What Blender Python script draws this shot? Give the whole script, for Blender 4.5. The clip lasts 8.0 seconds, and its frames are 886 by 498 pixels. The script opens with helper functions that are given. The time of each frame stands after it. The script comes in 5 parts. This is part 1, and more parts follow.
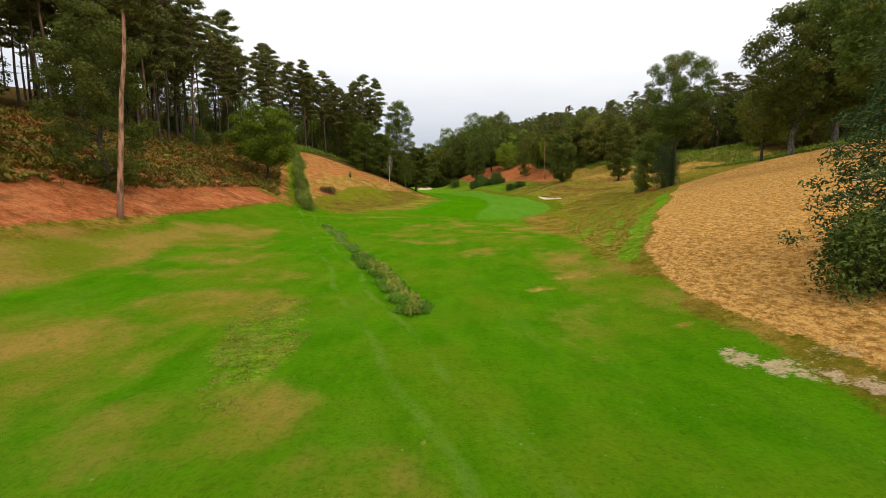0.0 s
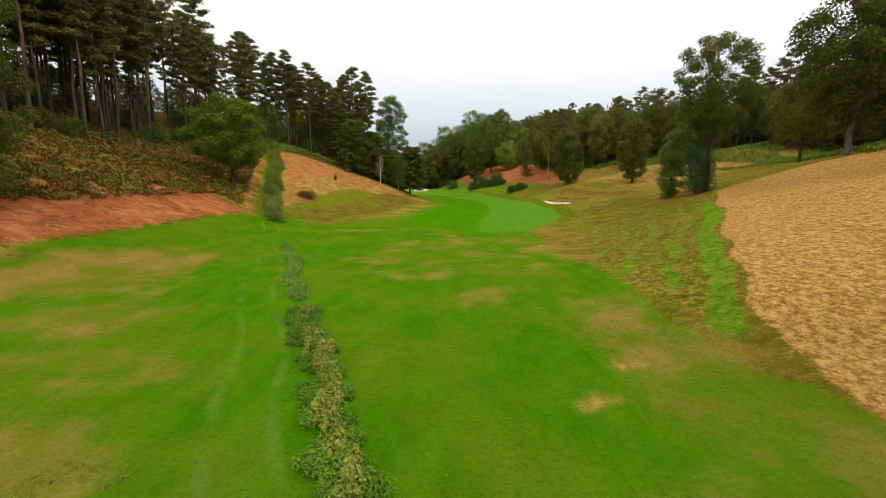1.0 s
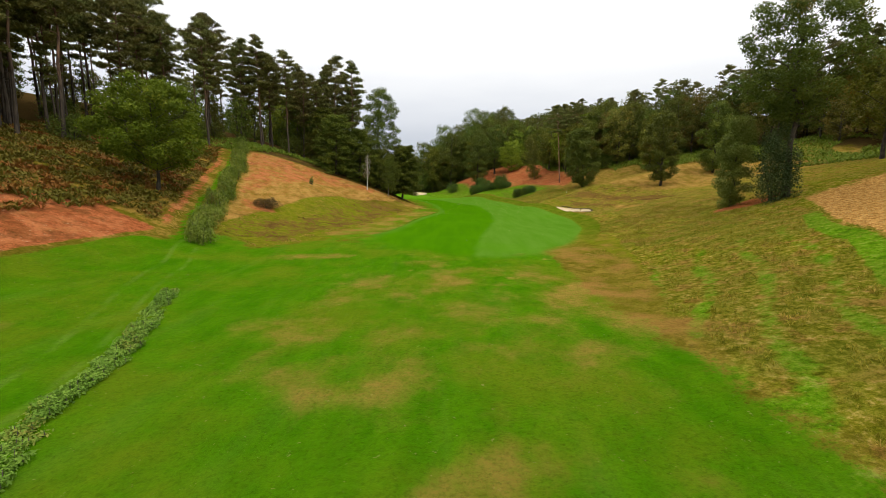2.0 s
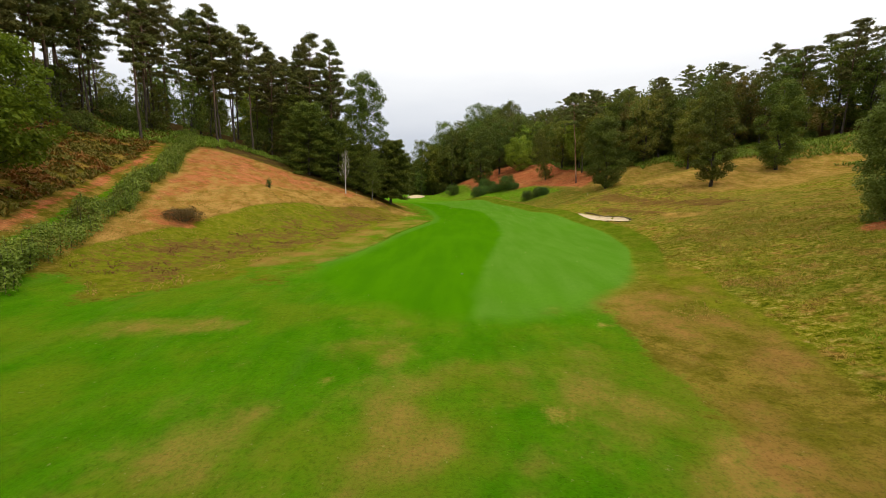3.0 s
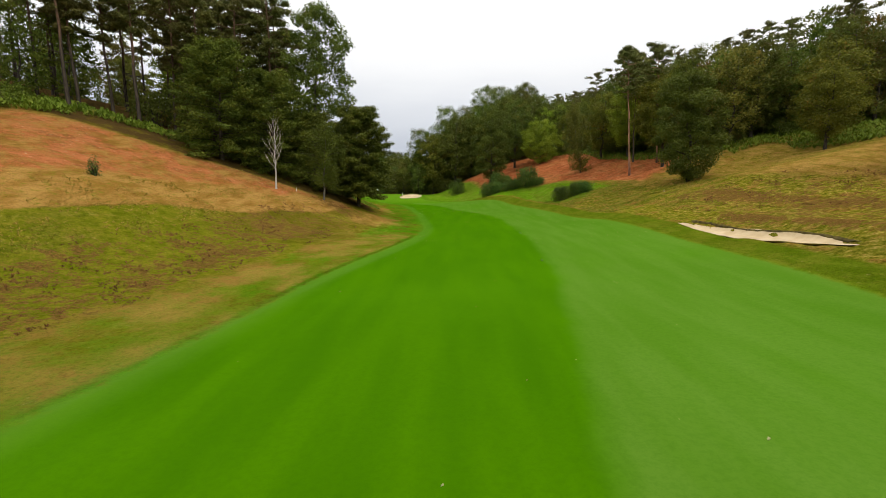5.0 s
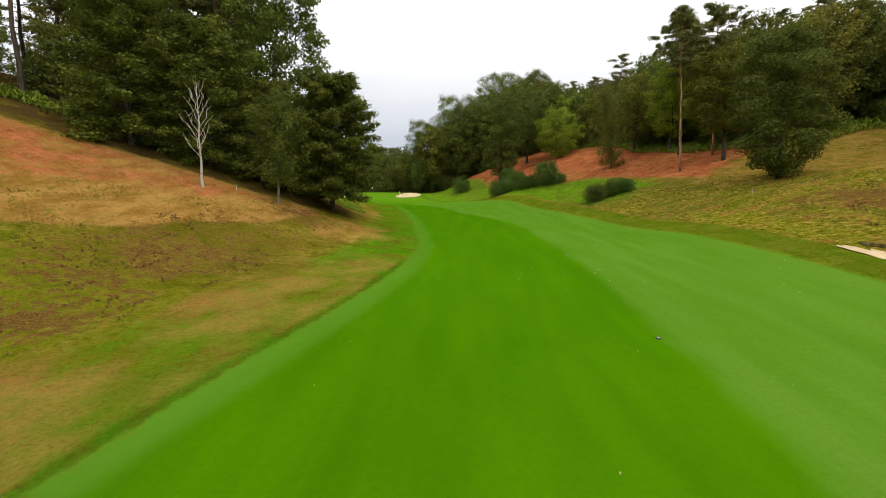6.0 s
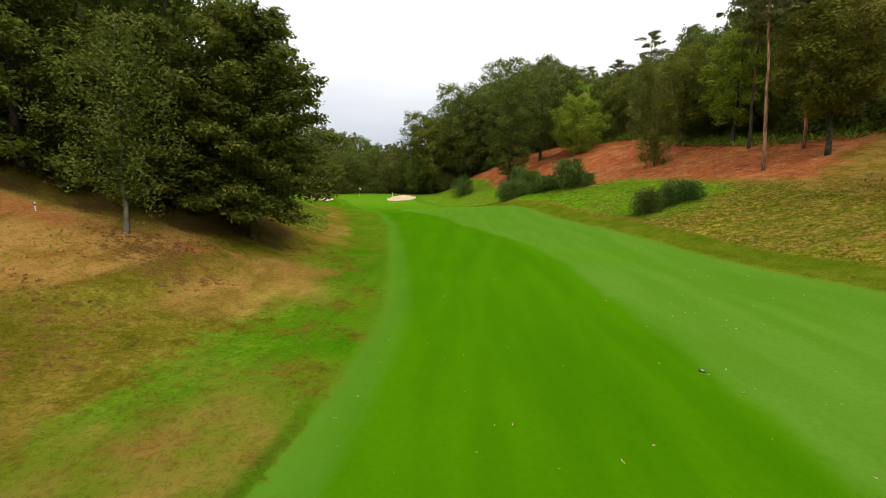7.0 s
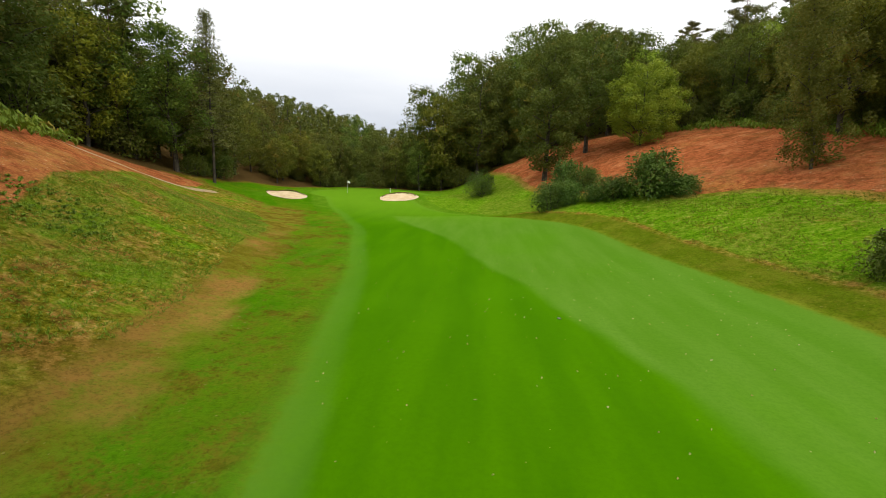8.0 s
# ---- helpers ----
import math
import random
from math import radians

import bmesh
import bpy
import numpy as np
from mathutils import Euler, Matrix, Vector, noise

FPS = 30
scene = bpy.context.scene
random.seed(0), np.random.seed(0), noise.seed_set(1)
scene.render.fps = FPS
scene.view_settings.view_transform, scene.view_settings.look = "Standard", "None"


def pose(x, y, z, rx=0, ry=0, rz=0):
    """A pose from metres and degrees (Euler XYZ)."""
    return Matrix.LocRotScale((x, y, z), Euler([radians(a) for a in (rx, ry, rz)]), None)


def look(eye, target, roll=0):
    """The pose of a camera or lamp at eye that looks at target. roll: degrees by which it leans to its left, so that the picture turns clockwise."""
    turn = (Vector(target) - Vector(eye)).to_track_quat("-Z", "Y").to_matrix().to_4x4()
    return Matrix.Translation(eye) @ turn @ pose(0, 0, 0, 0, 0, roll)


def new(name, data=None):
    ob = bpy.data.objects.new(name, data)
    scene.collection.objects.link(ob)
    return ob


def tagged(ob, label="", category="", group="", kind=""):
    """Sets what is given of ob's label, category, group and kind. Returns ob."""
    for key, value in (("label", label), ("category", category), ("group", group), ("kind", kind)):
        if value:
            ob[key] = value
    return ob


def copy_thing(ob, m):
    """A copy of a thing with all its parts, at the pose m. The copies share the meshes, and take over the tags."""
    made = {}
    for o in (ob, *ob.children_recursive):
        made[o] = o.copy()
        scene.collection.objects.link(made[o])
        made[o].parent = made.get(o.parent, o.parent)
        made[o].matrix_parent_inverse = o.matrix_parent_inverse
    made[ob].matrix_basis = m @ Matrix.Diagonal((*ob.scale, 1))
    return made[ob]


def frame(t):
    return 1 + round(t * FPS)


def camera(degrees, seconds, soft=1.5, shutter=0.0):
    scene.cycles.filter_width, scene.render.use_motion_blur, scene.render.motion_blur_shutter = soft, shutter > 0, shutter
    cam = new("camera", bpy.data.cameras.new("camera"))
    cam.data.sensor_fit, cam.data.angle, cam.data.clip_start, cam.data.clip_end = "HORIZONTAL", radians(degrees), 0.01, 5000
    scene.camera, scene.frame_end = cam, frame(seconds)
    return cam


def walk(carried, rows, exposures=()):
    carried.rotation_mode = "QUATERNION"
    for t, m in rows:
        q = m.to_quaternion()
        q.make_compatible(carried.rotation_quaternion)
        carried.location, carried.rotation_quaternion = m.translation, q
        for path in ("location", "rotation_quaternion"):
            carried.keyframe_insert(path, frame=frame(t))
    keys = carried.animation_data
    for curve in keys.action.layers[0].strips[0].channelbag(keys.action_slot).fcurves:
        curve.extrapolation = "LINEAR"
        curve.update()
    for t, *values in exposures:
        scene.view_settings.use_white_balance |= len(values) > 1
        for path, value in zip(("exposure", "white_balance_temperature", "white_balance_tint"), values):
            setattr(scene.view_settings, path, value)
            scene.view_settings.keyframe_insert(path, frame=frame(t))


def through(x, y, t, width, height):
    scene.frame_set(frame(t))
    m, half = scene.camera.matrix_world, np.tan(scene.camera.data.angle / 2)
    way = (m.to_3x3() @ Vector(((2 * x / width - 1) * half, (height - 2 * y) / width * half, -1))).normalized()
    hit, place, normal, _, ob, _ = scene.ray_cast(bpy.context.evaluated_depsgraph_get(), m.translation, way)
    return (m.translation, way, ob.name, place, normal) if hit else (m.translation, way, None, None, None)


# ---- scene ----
cam = camera(92.0, 8.0, 0.85)
PATH = [
    (0, (0.171, -0.184, 5.038), (0.161, 1.79, 4.717), 1.3),
    (0.5, (0.366, 4.298, 5.462), (0.359, 6.272, 5.141), 1.3),
    (1, (0.603, 9.561, 5.705), (0.601, 11.534, 5.381), 1.3),
    (2.5, (2.715, 31.404, 5.911), (2.684, 33.38, 5.602), 0.7),
    (3, (3.249, 39.629, 5.888), (3.211, 41.605, 5.58), 0.6),
    (3.5, (3.802, 47.272, 5.636), (3.757, 49.249, 5.333), 0.4),
    (4, (4.391, 54.735, 5.313), (4.334, 56.711, 5.01), 0.3),
    (4.5, (4.31, 61.451, 4.83), (4.247, 63.427, 4.528), 0.3),
    (6, (3.105, 82.807, 4.475), (3.035, 84.781, 4.16), 0.6),
    (6.5, (3.302, 89.575, 4.7), (3.229, 91.548, 4.381), 0.5),
    (7, (3.277, 98.178, 5.028), (3.196, 100.15, 4.702), 0.5),
    (7.5, (2.638, 107.02, 5.29), (2.571, 108.988, 4.939), 1.2),
    (8, (2.292, 120.151, 5.833), (2.17, 122.111, 5.457), 2.2),
]
walk(cam, [(t, look(eye, target, roll)) for t, eye, target, roll in PATH], [(0, 0.0), (3.5, -0.04), (4.5, -0.1), (6.0, 0.0), (7.5, 0.12), (8.0, 0.14)])

# ---- sky and light ----
world = bpy.data.worlds.new("overcast_sky")
scene.world = world
world.use_nodes = True
SUN_UP, SUN_TURN = radians(48), radians(150)


def overcast(nt):
    """A clear sky under a nearly closed sheet of bright cloud, greyer and bluer towards the horizon."""
    n, link = nt.nodes, nt.links.new
    n.clear()
    out, back = n.new("ShaderNodeOutputWorld"), n.new("ShaderNodeBackground")
    sky = n.new("ShaderNodeTexSky")
    sky.sky_type, sky.sun_disc, sky.sun_elevation, sky.sun_rotation = "NISHITA", False, SUN_UP, SUN_TURN
    co, sep = n.new("ShaderNodeTexCoord"), n.new("ShaderNodeSeparateXYZ")
    link(co.outputs["Generated"], sep.inputs[0])
    stretch = n.new("ShaderNodeMapping")
    stretch.inputs["Scale"].default_value = (1, 1, 5)
    link(co.outputs["Generated"], stretch.inputs[0])
    noi = n.new("ShaderNodeTexNoise")
    noi.inputs["Scale"].default_value, noi.inputs["Detail"].default_value = 2.2, 5
    link(stretch.outputs[0], noi.inputs["Vector"])
    up = n.new("ShaderNodeMath")
    up.operation, up.inputs[1].default_value = "MULTIPLY_ADD", 0.10
    shift = n.new("ShaderNodeMath")
    shift.operation, shift.inputs[1].default_value = "SUBTRACT", 0.05
    link(noi.outputs["Fac"], up.inputs[0])
    link(sep.outputs["Z"], up.inputs[2])
    link(up.outputs[0], shift.inputs[0])
    ramp = n.new("ShaderNodeValToRGB")
    e = ramp.color_ramp.elements
    e[0].position, e[0].color = 0.0, (0.6, 0.63, 0.69, 1)
    e[1].position, e[1].color = 1.0, (2.12, 2.0, 1.8, 1)
    for p, c in ((0.08, (0.62, 0.655, 0.73, 1)), (0.17, (0.85, 0.872, 0.915, 1)), (0.25, (1.1, 1.1, 1.1, 1)), (0.4, (1.3, 1.3, 1.3, 1))):
        e.new(p).color = c
    link(shift.outputs[0], ramp.inputs[0])
    bright = n.new("ShaderNodeVectorMath")
    bright.operation, bright.inputs["Scale"].default_value = "SCALE", 10.0
    link(ramp.outputs[0], bright.inputs[0])
    mix = n.new("ShaderNodeMix")
    mix.data_type, mix.inputs["Factor"].default_value = "RGBA", 0.94
    link(sky.outputs[0], mix.inputs["A"])
    link(bright.outputs[0], mix.inputs["B"])
    link(mix.outputs["Result"], back.inputs[0])
    back.inputs["Strength"].default_value = 0.1
    link(back.outputs[0], out.inputs[0])


overcast(world.node_tree)
sun = new("sun", bpy.data.lights.new("sun", "SUN"))
sun.data.energy, sun.data.angle, sun.data.color = 1.2, radians(25), (1.0, 0.93, 0.82)
sun.matrix_world = look((0, 0, 50), (0 - 50 * math.sin(SUN_TURN) / math.tan(SUN_UP), -50 * math.cos(SUN_TURN) / math.tan(SUN_UP), 0))

# ---- materials ----
class Nodes:
    """Short hand for building a node material."""

    def __init__(self, name):
        self.mat = bpy.data.materials.new(name)
        self.mat.use_nodes = True
        self.nt = self.mat.node_tree
        self.nt.nodes.clear()

    def add(self, kind, **given):
        node = self.nt.nodes.new("ShaderNode" + kind)
        if "operation" in given:
            node.operation = given["operation"]
        if "attribute_name" in given:
            node.attribute_name = given["attribute_name"]
        if "interpolation_type" in given:
            node.interpolation_type = given["interpolation_type"]
        if "data_type" in given:
            node.data_type, node.blend_type = given["data_type"], given["blend_type"]
        return node

    def put(self, socket, value):
        if isinstance(value, bpy.types.NodeSocket):
            self.nt.links.new(value, socket)
        elif isinstance(value, tuple) and len(value) == 3 and socket.type == "RGBA":
            socket.default_value = (*value, 1)
        else:
            socket.default_value = value

    def math(self, op, a, b=0.0, c=0.0):
        node = self.add("Math", operation=op)
        for i, v in enumerate((a, b, c)):
            self.put(node.inputs[i], v)
        return node.outputs[0]

    def noise(self, scale, detail=4.0, stretch=None, rough=0.55, vec=None):
        node = self.add("TexNoise")
        if vec is None:
            vec = self.add("NewGeometry").outputs["Position"]
        if stretch:
            m = self.add("Mapping")
            self.put(m.inputs["Vector"], vec)
            m.inputs["Scale"].default_value = stretch
            vec = m.outputs[0]
        self.put(node.inputs["Vector"], vec)
        node.inputs["Scale"].default_value, node.inputs["Detail"].default_value, node.inputs["Roughness"].default_value = scale, detail, rough
        return node.outputs["Fac"]

    def value(self, name):
        return self.add("Attribute", attribute_name=name).outputs["Fac"]

    def step(self, v, low, high):
        node = self.add("MapRange", interpolation_type="SMOOTHSTEP")
        for i, s in enumerate((v, low, high, 0.0, 1.0)):
            self.put(node.inputs[i], s)
        return node.outputs[0]

    def mix(self, fac, a, b, blend="MIX"):
        node = self.add("Mix", data_type="RGBA", blend_type=blend)
        self.put(node.inputs["Factor"], fac)
        self.put(node.inputs["A"], a)
        self.put(node.inputs["B"], b)
        return node.outputs["Result"]

    def ramp(self, fac, *stops):
        node = self.add("ValToRGB")
        e = node.color_ramp.elements
        e[0].position, e[0].color = stops[0][0], (*stops[0][1], 1)
        e[1].position, e[1].color = stops[-1][0], (*stops[-1][1], 1)
        for p, c in stops[1:-1]:
            e.new(p).color = (*c, 1)
        self.put(node.inputs[0], fac)
        return node.outputs[0]

    def bump(self, height, strength, distance):
        node = self.add("Bump")
        self.put(node.inputs["Height"], height)
        node.inputs["Strength"].default_value, node.inputs["Distance"].default_value = strength, distance
        return node.outputs[0]

    def finish(self, colour, rough=0.8, normal=None, through=0.0, gloss=0.3, metal=0.0, sheen=0.0):
        out, body = self.add("OutputMaterial"), self.add("BsdfPrincipled")
        self.put(body.inputs["Base Color"], colour)
        self.put(body.inputs["Roughness"], rough)
        body.inputs["Specular IOR Level"].default_value = gloss
        body.inputs["Metallic"].default_value = metal
        if sheen:
            self.put(body.inputs["Sheen Weight"], sheen)
            body.inputs["Sheen Roughness"].default_value = 0.5
            body.inputs["Sheen Tint"].default_value = (0.3, 0.9, 0.03, 1)
        if normal is not None:
            self.put(body.inputs["Normal"], normal)
        last = body.outputs[0]
        if through:
            t, m = self.add("BsdfTranslucent"), self.add("MixShader")
            self.put(t.inputs["Color"], colour)
            m.inputs[0].default_value = through
            self.put(m.inputs[1], last)
            self.put(m.inputs[2], t.outputs[0])
            last = m.outputs[0]
        self.put(out.inputs[0], last)
        return self.mat


def leaf_material(name, dark, mid, light, turn=None, share=0.12, through=0.38):
    """Leaves that vary from leaf to leaf, bough to bough and tree to tree; turn: the colour of the few that have turned."""
    n = Nodes(name)
    leaf = n.add("NewGeometry").outputs["Random Per Island"]
    tree = n.add("ObjectInfo").outputs["Random"]
    bough = n.noise(0.55, 2.0)
    v = n.math("ADD", n.math("MULTIPLY", leaf, 0.24), n.math("MULTIPLY", bough, 0.96))
    colour = n.ramp(n.math("SUBTRACT", v, 0.1), (0.1, dark), (0.5, mid), (0.9, light))
    if turn:
        some = n.step(n.math("ADD", n.math("MULTIPLY", n.noise(0.35, 3.0), 1.0), n.math("MULTIPLY", leaf, 0.14)), 0.74 - share, 0.9 - share)
        colour = n.mix(n.math("MULTIPLY", some, 0.55), colour, turn)
    hue = n.add("HueSaturation")
    n.put(hue.inputs["Hue"], n.math("MULTIPLY_ADD", tree, 0.045, 0.465))
    n.put(hue.inputs["Value"], n.math("MULTIPLY_ADD", tree, 0.46, 0.96))
    n.put(hue.inputs["Color"], colour)
    return n.finish(hue.outputs[0], 0.6, through=through, gloss=0.12)


def bark_material(name, low, high, split=0.0, grain=6.0):
    """Ridged bark, from low at the foot to high above split of the trunk's own height in metres."""
    n = Nodes(name)
    co = n.add("TexCoord").outputs["Object"]
    ridges = n.noise(grain, 5.0, (1, 1, 0.18), vec=co)
    colour = low
    if split:
        sep = n.add("SeparateXYZ")
        n.put(sep.inputs[0], co)
        h = n.math("ADD", sep.outputs["Z"], n.math("MULTIPLY", n.noise(0.8, 3.0, vec=co), 4.0))
        colour = n.mix(n.step(h, split, split + 4.0), low, high)
    else:
        colour = n.mix(n.step(n.noise(2.5, 4.0, vec=co), 0.45, 0.65), low, high)
    colour = n.mix(n.step(ridges, 0.35, 0.6), n.mix(0.65, colour, (0.01, 0.009, 0.008)), colour)
    return n.finish(colour, 0.9, n.bump(ridges, 0.7, 0.04))


def birch_bark():
    n = Nodes("birch_bark")
    co = n.add("TexCoord").outputs["Object"]
    marks = n.noise(3.0, 4.0, (1, 1, 4), vec=co)
    colour = n.mix(n.step(marks, 0.56, 0.64), n.mix(n.noise(5.0, vec=co), (0.55, 0.52, 0.47), (0.38, 0.35, 0.31)), (0.05, 0.045, 0.04))
    return n.finish(colour, 0.7, n.bump(marks, 0.3, 0.01))


def plain_material(name, a, b, scale=8.0, rough=0.6, relief=0.2, metal=0.0):
    n = Nodes(name)
    g = n.noise(scale, 5.0)
    return n.finish(n.mix(n.step(g, 0.35, 0.7), a, b), rough, n.bump(g, relief, 0.01), metal=metal)


def ground_material():
    """Turf of many kinds: mown fairway in two shades, first cut, rough, hay-coloured bank, red litter, bare dirt."""
    n = Nodes("ground_turf")
    big, mid, small, fine = n.noise(0.09, 4.0), n.noise(0.45, 5.0), n.noise(2.2, 5.0, rough=0.7), n.noise(11.0, 5.0, rough=0.75)
    streak = n.noise(0.35, 3.0, (2.0, 0.3, 1.0))
    dash = n.noise(0.8, 5.0, (1.3, 0.55, 1.0), rough=0.65)
    tuft = n.noise(1.4, 4.0, (1.0, 1.0, 1.0), rough=0.75)

    def spread(name, a=0.42, b=0.32, c=0.2):
        """A mask with a ragged edge."""
        v = n.math("ADD", n.value(name), n.math("MULTIPLY", n.math("SUBTRACT", mid, 0.5), a * 2))
        v = n.math("ADD", v, n.math("MULTIPLY", n.math("SUBTRACT", small, 0.5), b * 2))
        return n.math("ADD", v, n.math("MULTIPLY", n.math("SUBTRACT", fine, 0.5), c * 2))

    # rough: olive grass with straw in it
    rough = n.mix(n.step(tuft, 0.35, 0.68), (0.1, 0.088, 0.007), (0.175, 0.145, 0.015))
    rough = n.mix(n.step(n.math("ADD", n.math("MULTIPLY", mid, 0.6), n.math("MULTIPLY", small, 0.5)), 0.48, 0.66), rough, (0.33, 0.2, 0.04))
    rough = n.mix(n.math("MULTIPLY", n.step(n.math("ADD", n.math("MULTIPLY", big, 0.35), n.math("MULTIPLY", tuft, 0.65)), 0.52, 0.66), 0.6), rough, (0.085, 0.05, 0.018))
    rough = n.mix(n.step(fine, 0.3, 0.5), n.mix(0.55, rough, (0.04, 0.045, 0.006)), rough)
    olive = n.mix(n.step(tuft, 0.3, 0.7), (0.1, 0.125, 0.004), (0.2, 0.19, 0.014))
    rough = n.mix(n.step(spread("olive", 0.15, 0.25, 0.2), 0.35, 0.6), rough, olive)
    # lush: watered turf, dark and light drifts along the valley
    lush = n.mix(n.step(dash, 0.3, 0.7), (0.034, 0.124, 0.0), (0.066, 0.168, 0.002))
    lush = n.mix(n.math("MULTIPLY", n.step(streak, 0.5, 0.75), 0.3), lush, (0.11, 0.175, 0.02))
    lush = n.mix(n.math("MULTIPLY", n.step(n.noise(0.16, 5.0, rough=0.65), 0.42, 0.66), 0.6), lush, (0.13, 0.145, 0.008))
    green = n.step(spread("lush"), 0.38, 0.62)
    colour = n.mix(green, rough, lush)
    # tufts: olive tops, straw tips, hollow shade painted in dark, greener where damp
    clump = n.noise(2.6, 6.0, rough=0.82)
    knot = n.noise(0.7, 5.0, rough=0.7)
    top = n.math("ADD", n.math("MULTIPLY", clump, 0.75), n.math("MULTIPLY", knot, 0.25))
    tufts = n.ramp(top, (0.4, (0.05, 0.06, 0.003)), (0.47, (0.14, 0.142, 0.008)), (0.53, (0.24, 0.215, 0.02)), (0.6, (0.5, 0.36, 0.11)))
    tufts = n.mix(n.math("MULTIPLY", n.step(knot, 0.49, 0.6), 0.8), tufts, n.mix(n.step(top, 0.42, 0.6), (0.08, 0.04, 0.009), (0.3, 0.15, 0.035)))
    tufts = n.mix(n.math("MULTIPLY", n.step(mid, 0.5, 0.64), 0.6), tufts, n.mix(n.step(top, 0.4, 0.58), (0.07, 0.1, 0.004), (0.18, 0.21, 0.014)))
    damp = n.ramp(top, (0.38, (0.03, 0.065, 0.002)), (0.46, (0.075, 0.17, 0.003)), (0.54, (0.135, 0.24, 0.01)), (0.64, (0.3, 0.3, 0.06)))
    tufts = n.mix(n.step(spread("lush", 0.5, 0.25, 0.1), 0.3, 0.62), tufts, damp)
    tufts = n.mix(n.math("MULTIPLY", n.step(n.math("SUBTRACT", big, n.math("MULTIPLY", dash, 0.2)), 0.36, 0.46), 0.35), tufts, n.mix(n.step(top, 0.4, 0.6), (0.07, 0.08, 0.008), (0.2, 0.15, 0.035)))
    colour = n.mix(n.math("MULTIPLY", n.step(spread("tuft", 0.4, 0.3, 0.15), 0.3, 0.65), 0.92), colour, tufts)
    # dry: turf that has dried out in soft drifts
    drift = n.noise(0.34, 5.0, (1.0, 0.8, 1.0), rough=0.6)
    dried = n.mix(n.step(drift, 0.35, 0.65), (0.135, 0.13, 0.009), (0.3, 0.16, 0.042))
    dried = n.mix(n.math("MULTIPLY", n.step(small, 0.45, 0.7), 0.6), dried, (0.13, 0.14, 0.012))
    want = n.math("ADD", n.math("MULTIPLY", n.value("dry"), 1.24), n.math("ADD", n.math("MULTIPLY", n.math("SUBTRACT", drift, 0.5), 1.3), n.math("MULTIPLY", n.math("SUBTRACT", small, 0.5), 0.35)))
    colour = n.mix(n.math("MULTIPLY", n.step(want, 0.28, 0.82), 0.9), colour, dried)
    # straw: dry grass
    straw = n.mix(n.step(dash, 0.35, 0.65), (0.28, 0.14, 0.03), (0.45, 0.255, 0.075))
    straw = n.mix(n.step(small, 0.5, 0.72), straw, (0.19, 0.185, 0.016))
    colour = n.mix(n.math("MULTIPLY", n.step(n.math("ADD", spread("straw", 0.22, 0.25, 0.3), n.math("MULTIPLY", n.math("SUBTRACT", dash, 0.5), 0.6)), 0.18, 0.84), 0.9), colour, straw)
    brown = n.mix(n.step(fine, 0.35, 0.65), (0.075, 0.036, 0.01), (0.22, 0.115, 0.035))
    colour = n.mix(n.math("MULTIPLY", n.step(spread("heath", 0.5, 0.8, 0.5), 0.5, 0.66), 0.9), colour, brown)
    # hay: the cut bank, with clods in rows
    clod = n.noise(3.6, 5.0, (1.3, 0.7, 1.0), rough=0.8)
    hay = n.mix(n.step(clod, 0.38, 0.62), (0.27, 0.125, 0.028), (0.62, 0.355, 0.112))
    hay = n.mix(n.step(fine, 0.62, 0.75), hay, (0.64, 0.45, 0.21))
    colour = n.mix(n.step(spread("hay", 0.26, 0.36, 0.24), 0.4, 0.6), colour, hay)
    # litter: red-brown dead bracken and needles
    red = n.mix(n.step(n.math("ADD", n.math("MULTIPLY", small, 0.5), n.math("MULTIPLY", fine, 0.5)), 0.38, 0.62), (0.2, 0.05, 0.018), (0.5, 0.155, 0.058))
    red = n.mix(n.step(mid, 0.45, 0.75), red, (0.52, 0.185, 0.075))
    red = n.mix(n.math("MULTIPLY", n.step(knot, 0.52, 0.62), 0.5), red, (0.115, 0.05, 0.018))
    red = n.mix(n.math("MULTIPLY", n.step(n.math("ADD", n.math("MULTIPLY", big, 0.5), n.math("MULTIPLY", dash, 0.5)), 0.5, 0.64), 0.3), red, (0.36, 0.21, 0.06))
    furrow = n.noise(0.5, 4.0, (0.8, 1.8, 1.0), rough=0.65)
    red = n.mix(n.math("MULTIPLY", n.step(furrow, 0.55, 0.66), 0.45), red, (0.16, 0.06, 0.018))
    red = n.mix(n.math("MULTIPLY", n.math("MULTIPLY", n.step(n.noise(3.2, 3.0, rough=0.8), 0.6, 0.68), n.step(mid, 0.45, 0.6)), 0.7), red, (0.62, 0.42, 0.24))
    colour = n.mix(n.step(spread("litter", 0.3, 0.2, 0.12), 0.4, 0.62), colour, red)
    # duff: dark floor of the woods, which also carries painted tree shade
    duff_shade = n.mix(small, (0.05, 0.03, 0.012), (0.12, 0.07, 0.024))
    colour = n.mix(n.step(spread("duff_shade"), 0.4, 0.65), colour, duff_shade)
    # dirt and sand scrapes
    dirt = n.mix(small, (0.3, 0.19, 0.10), (0.55, 0.42, 0.28))
    colour = n.mix(n.step(spread("dirt", 0.3, 0.35, 0.3), 0.45, 0.6), colour, dirt)
    # wheel tracks and pale mowing lines
    colour = n.mix(n.math("MULTIPLY", n.math("MULTIPLY", n.step(n.math("ADD", n.math("ABSOLUTE", n.math("SUBTRACT", n.math("ABSOLUTE", n.value("track")), 0.75)), n.math("MULTIPLY", n.math("SUBTRACT", small, 0.5), 0.3)), 0.26, 0.05), n.step(mid, 0.38, 0.6)), 0.42), colour, (0.13, 0.2, 0.03))
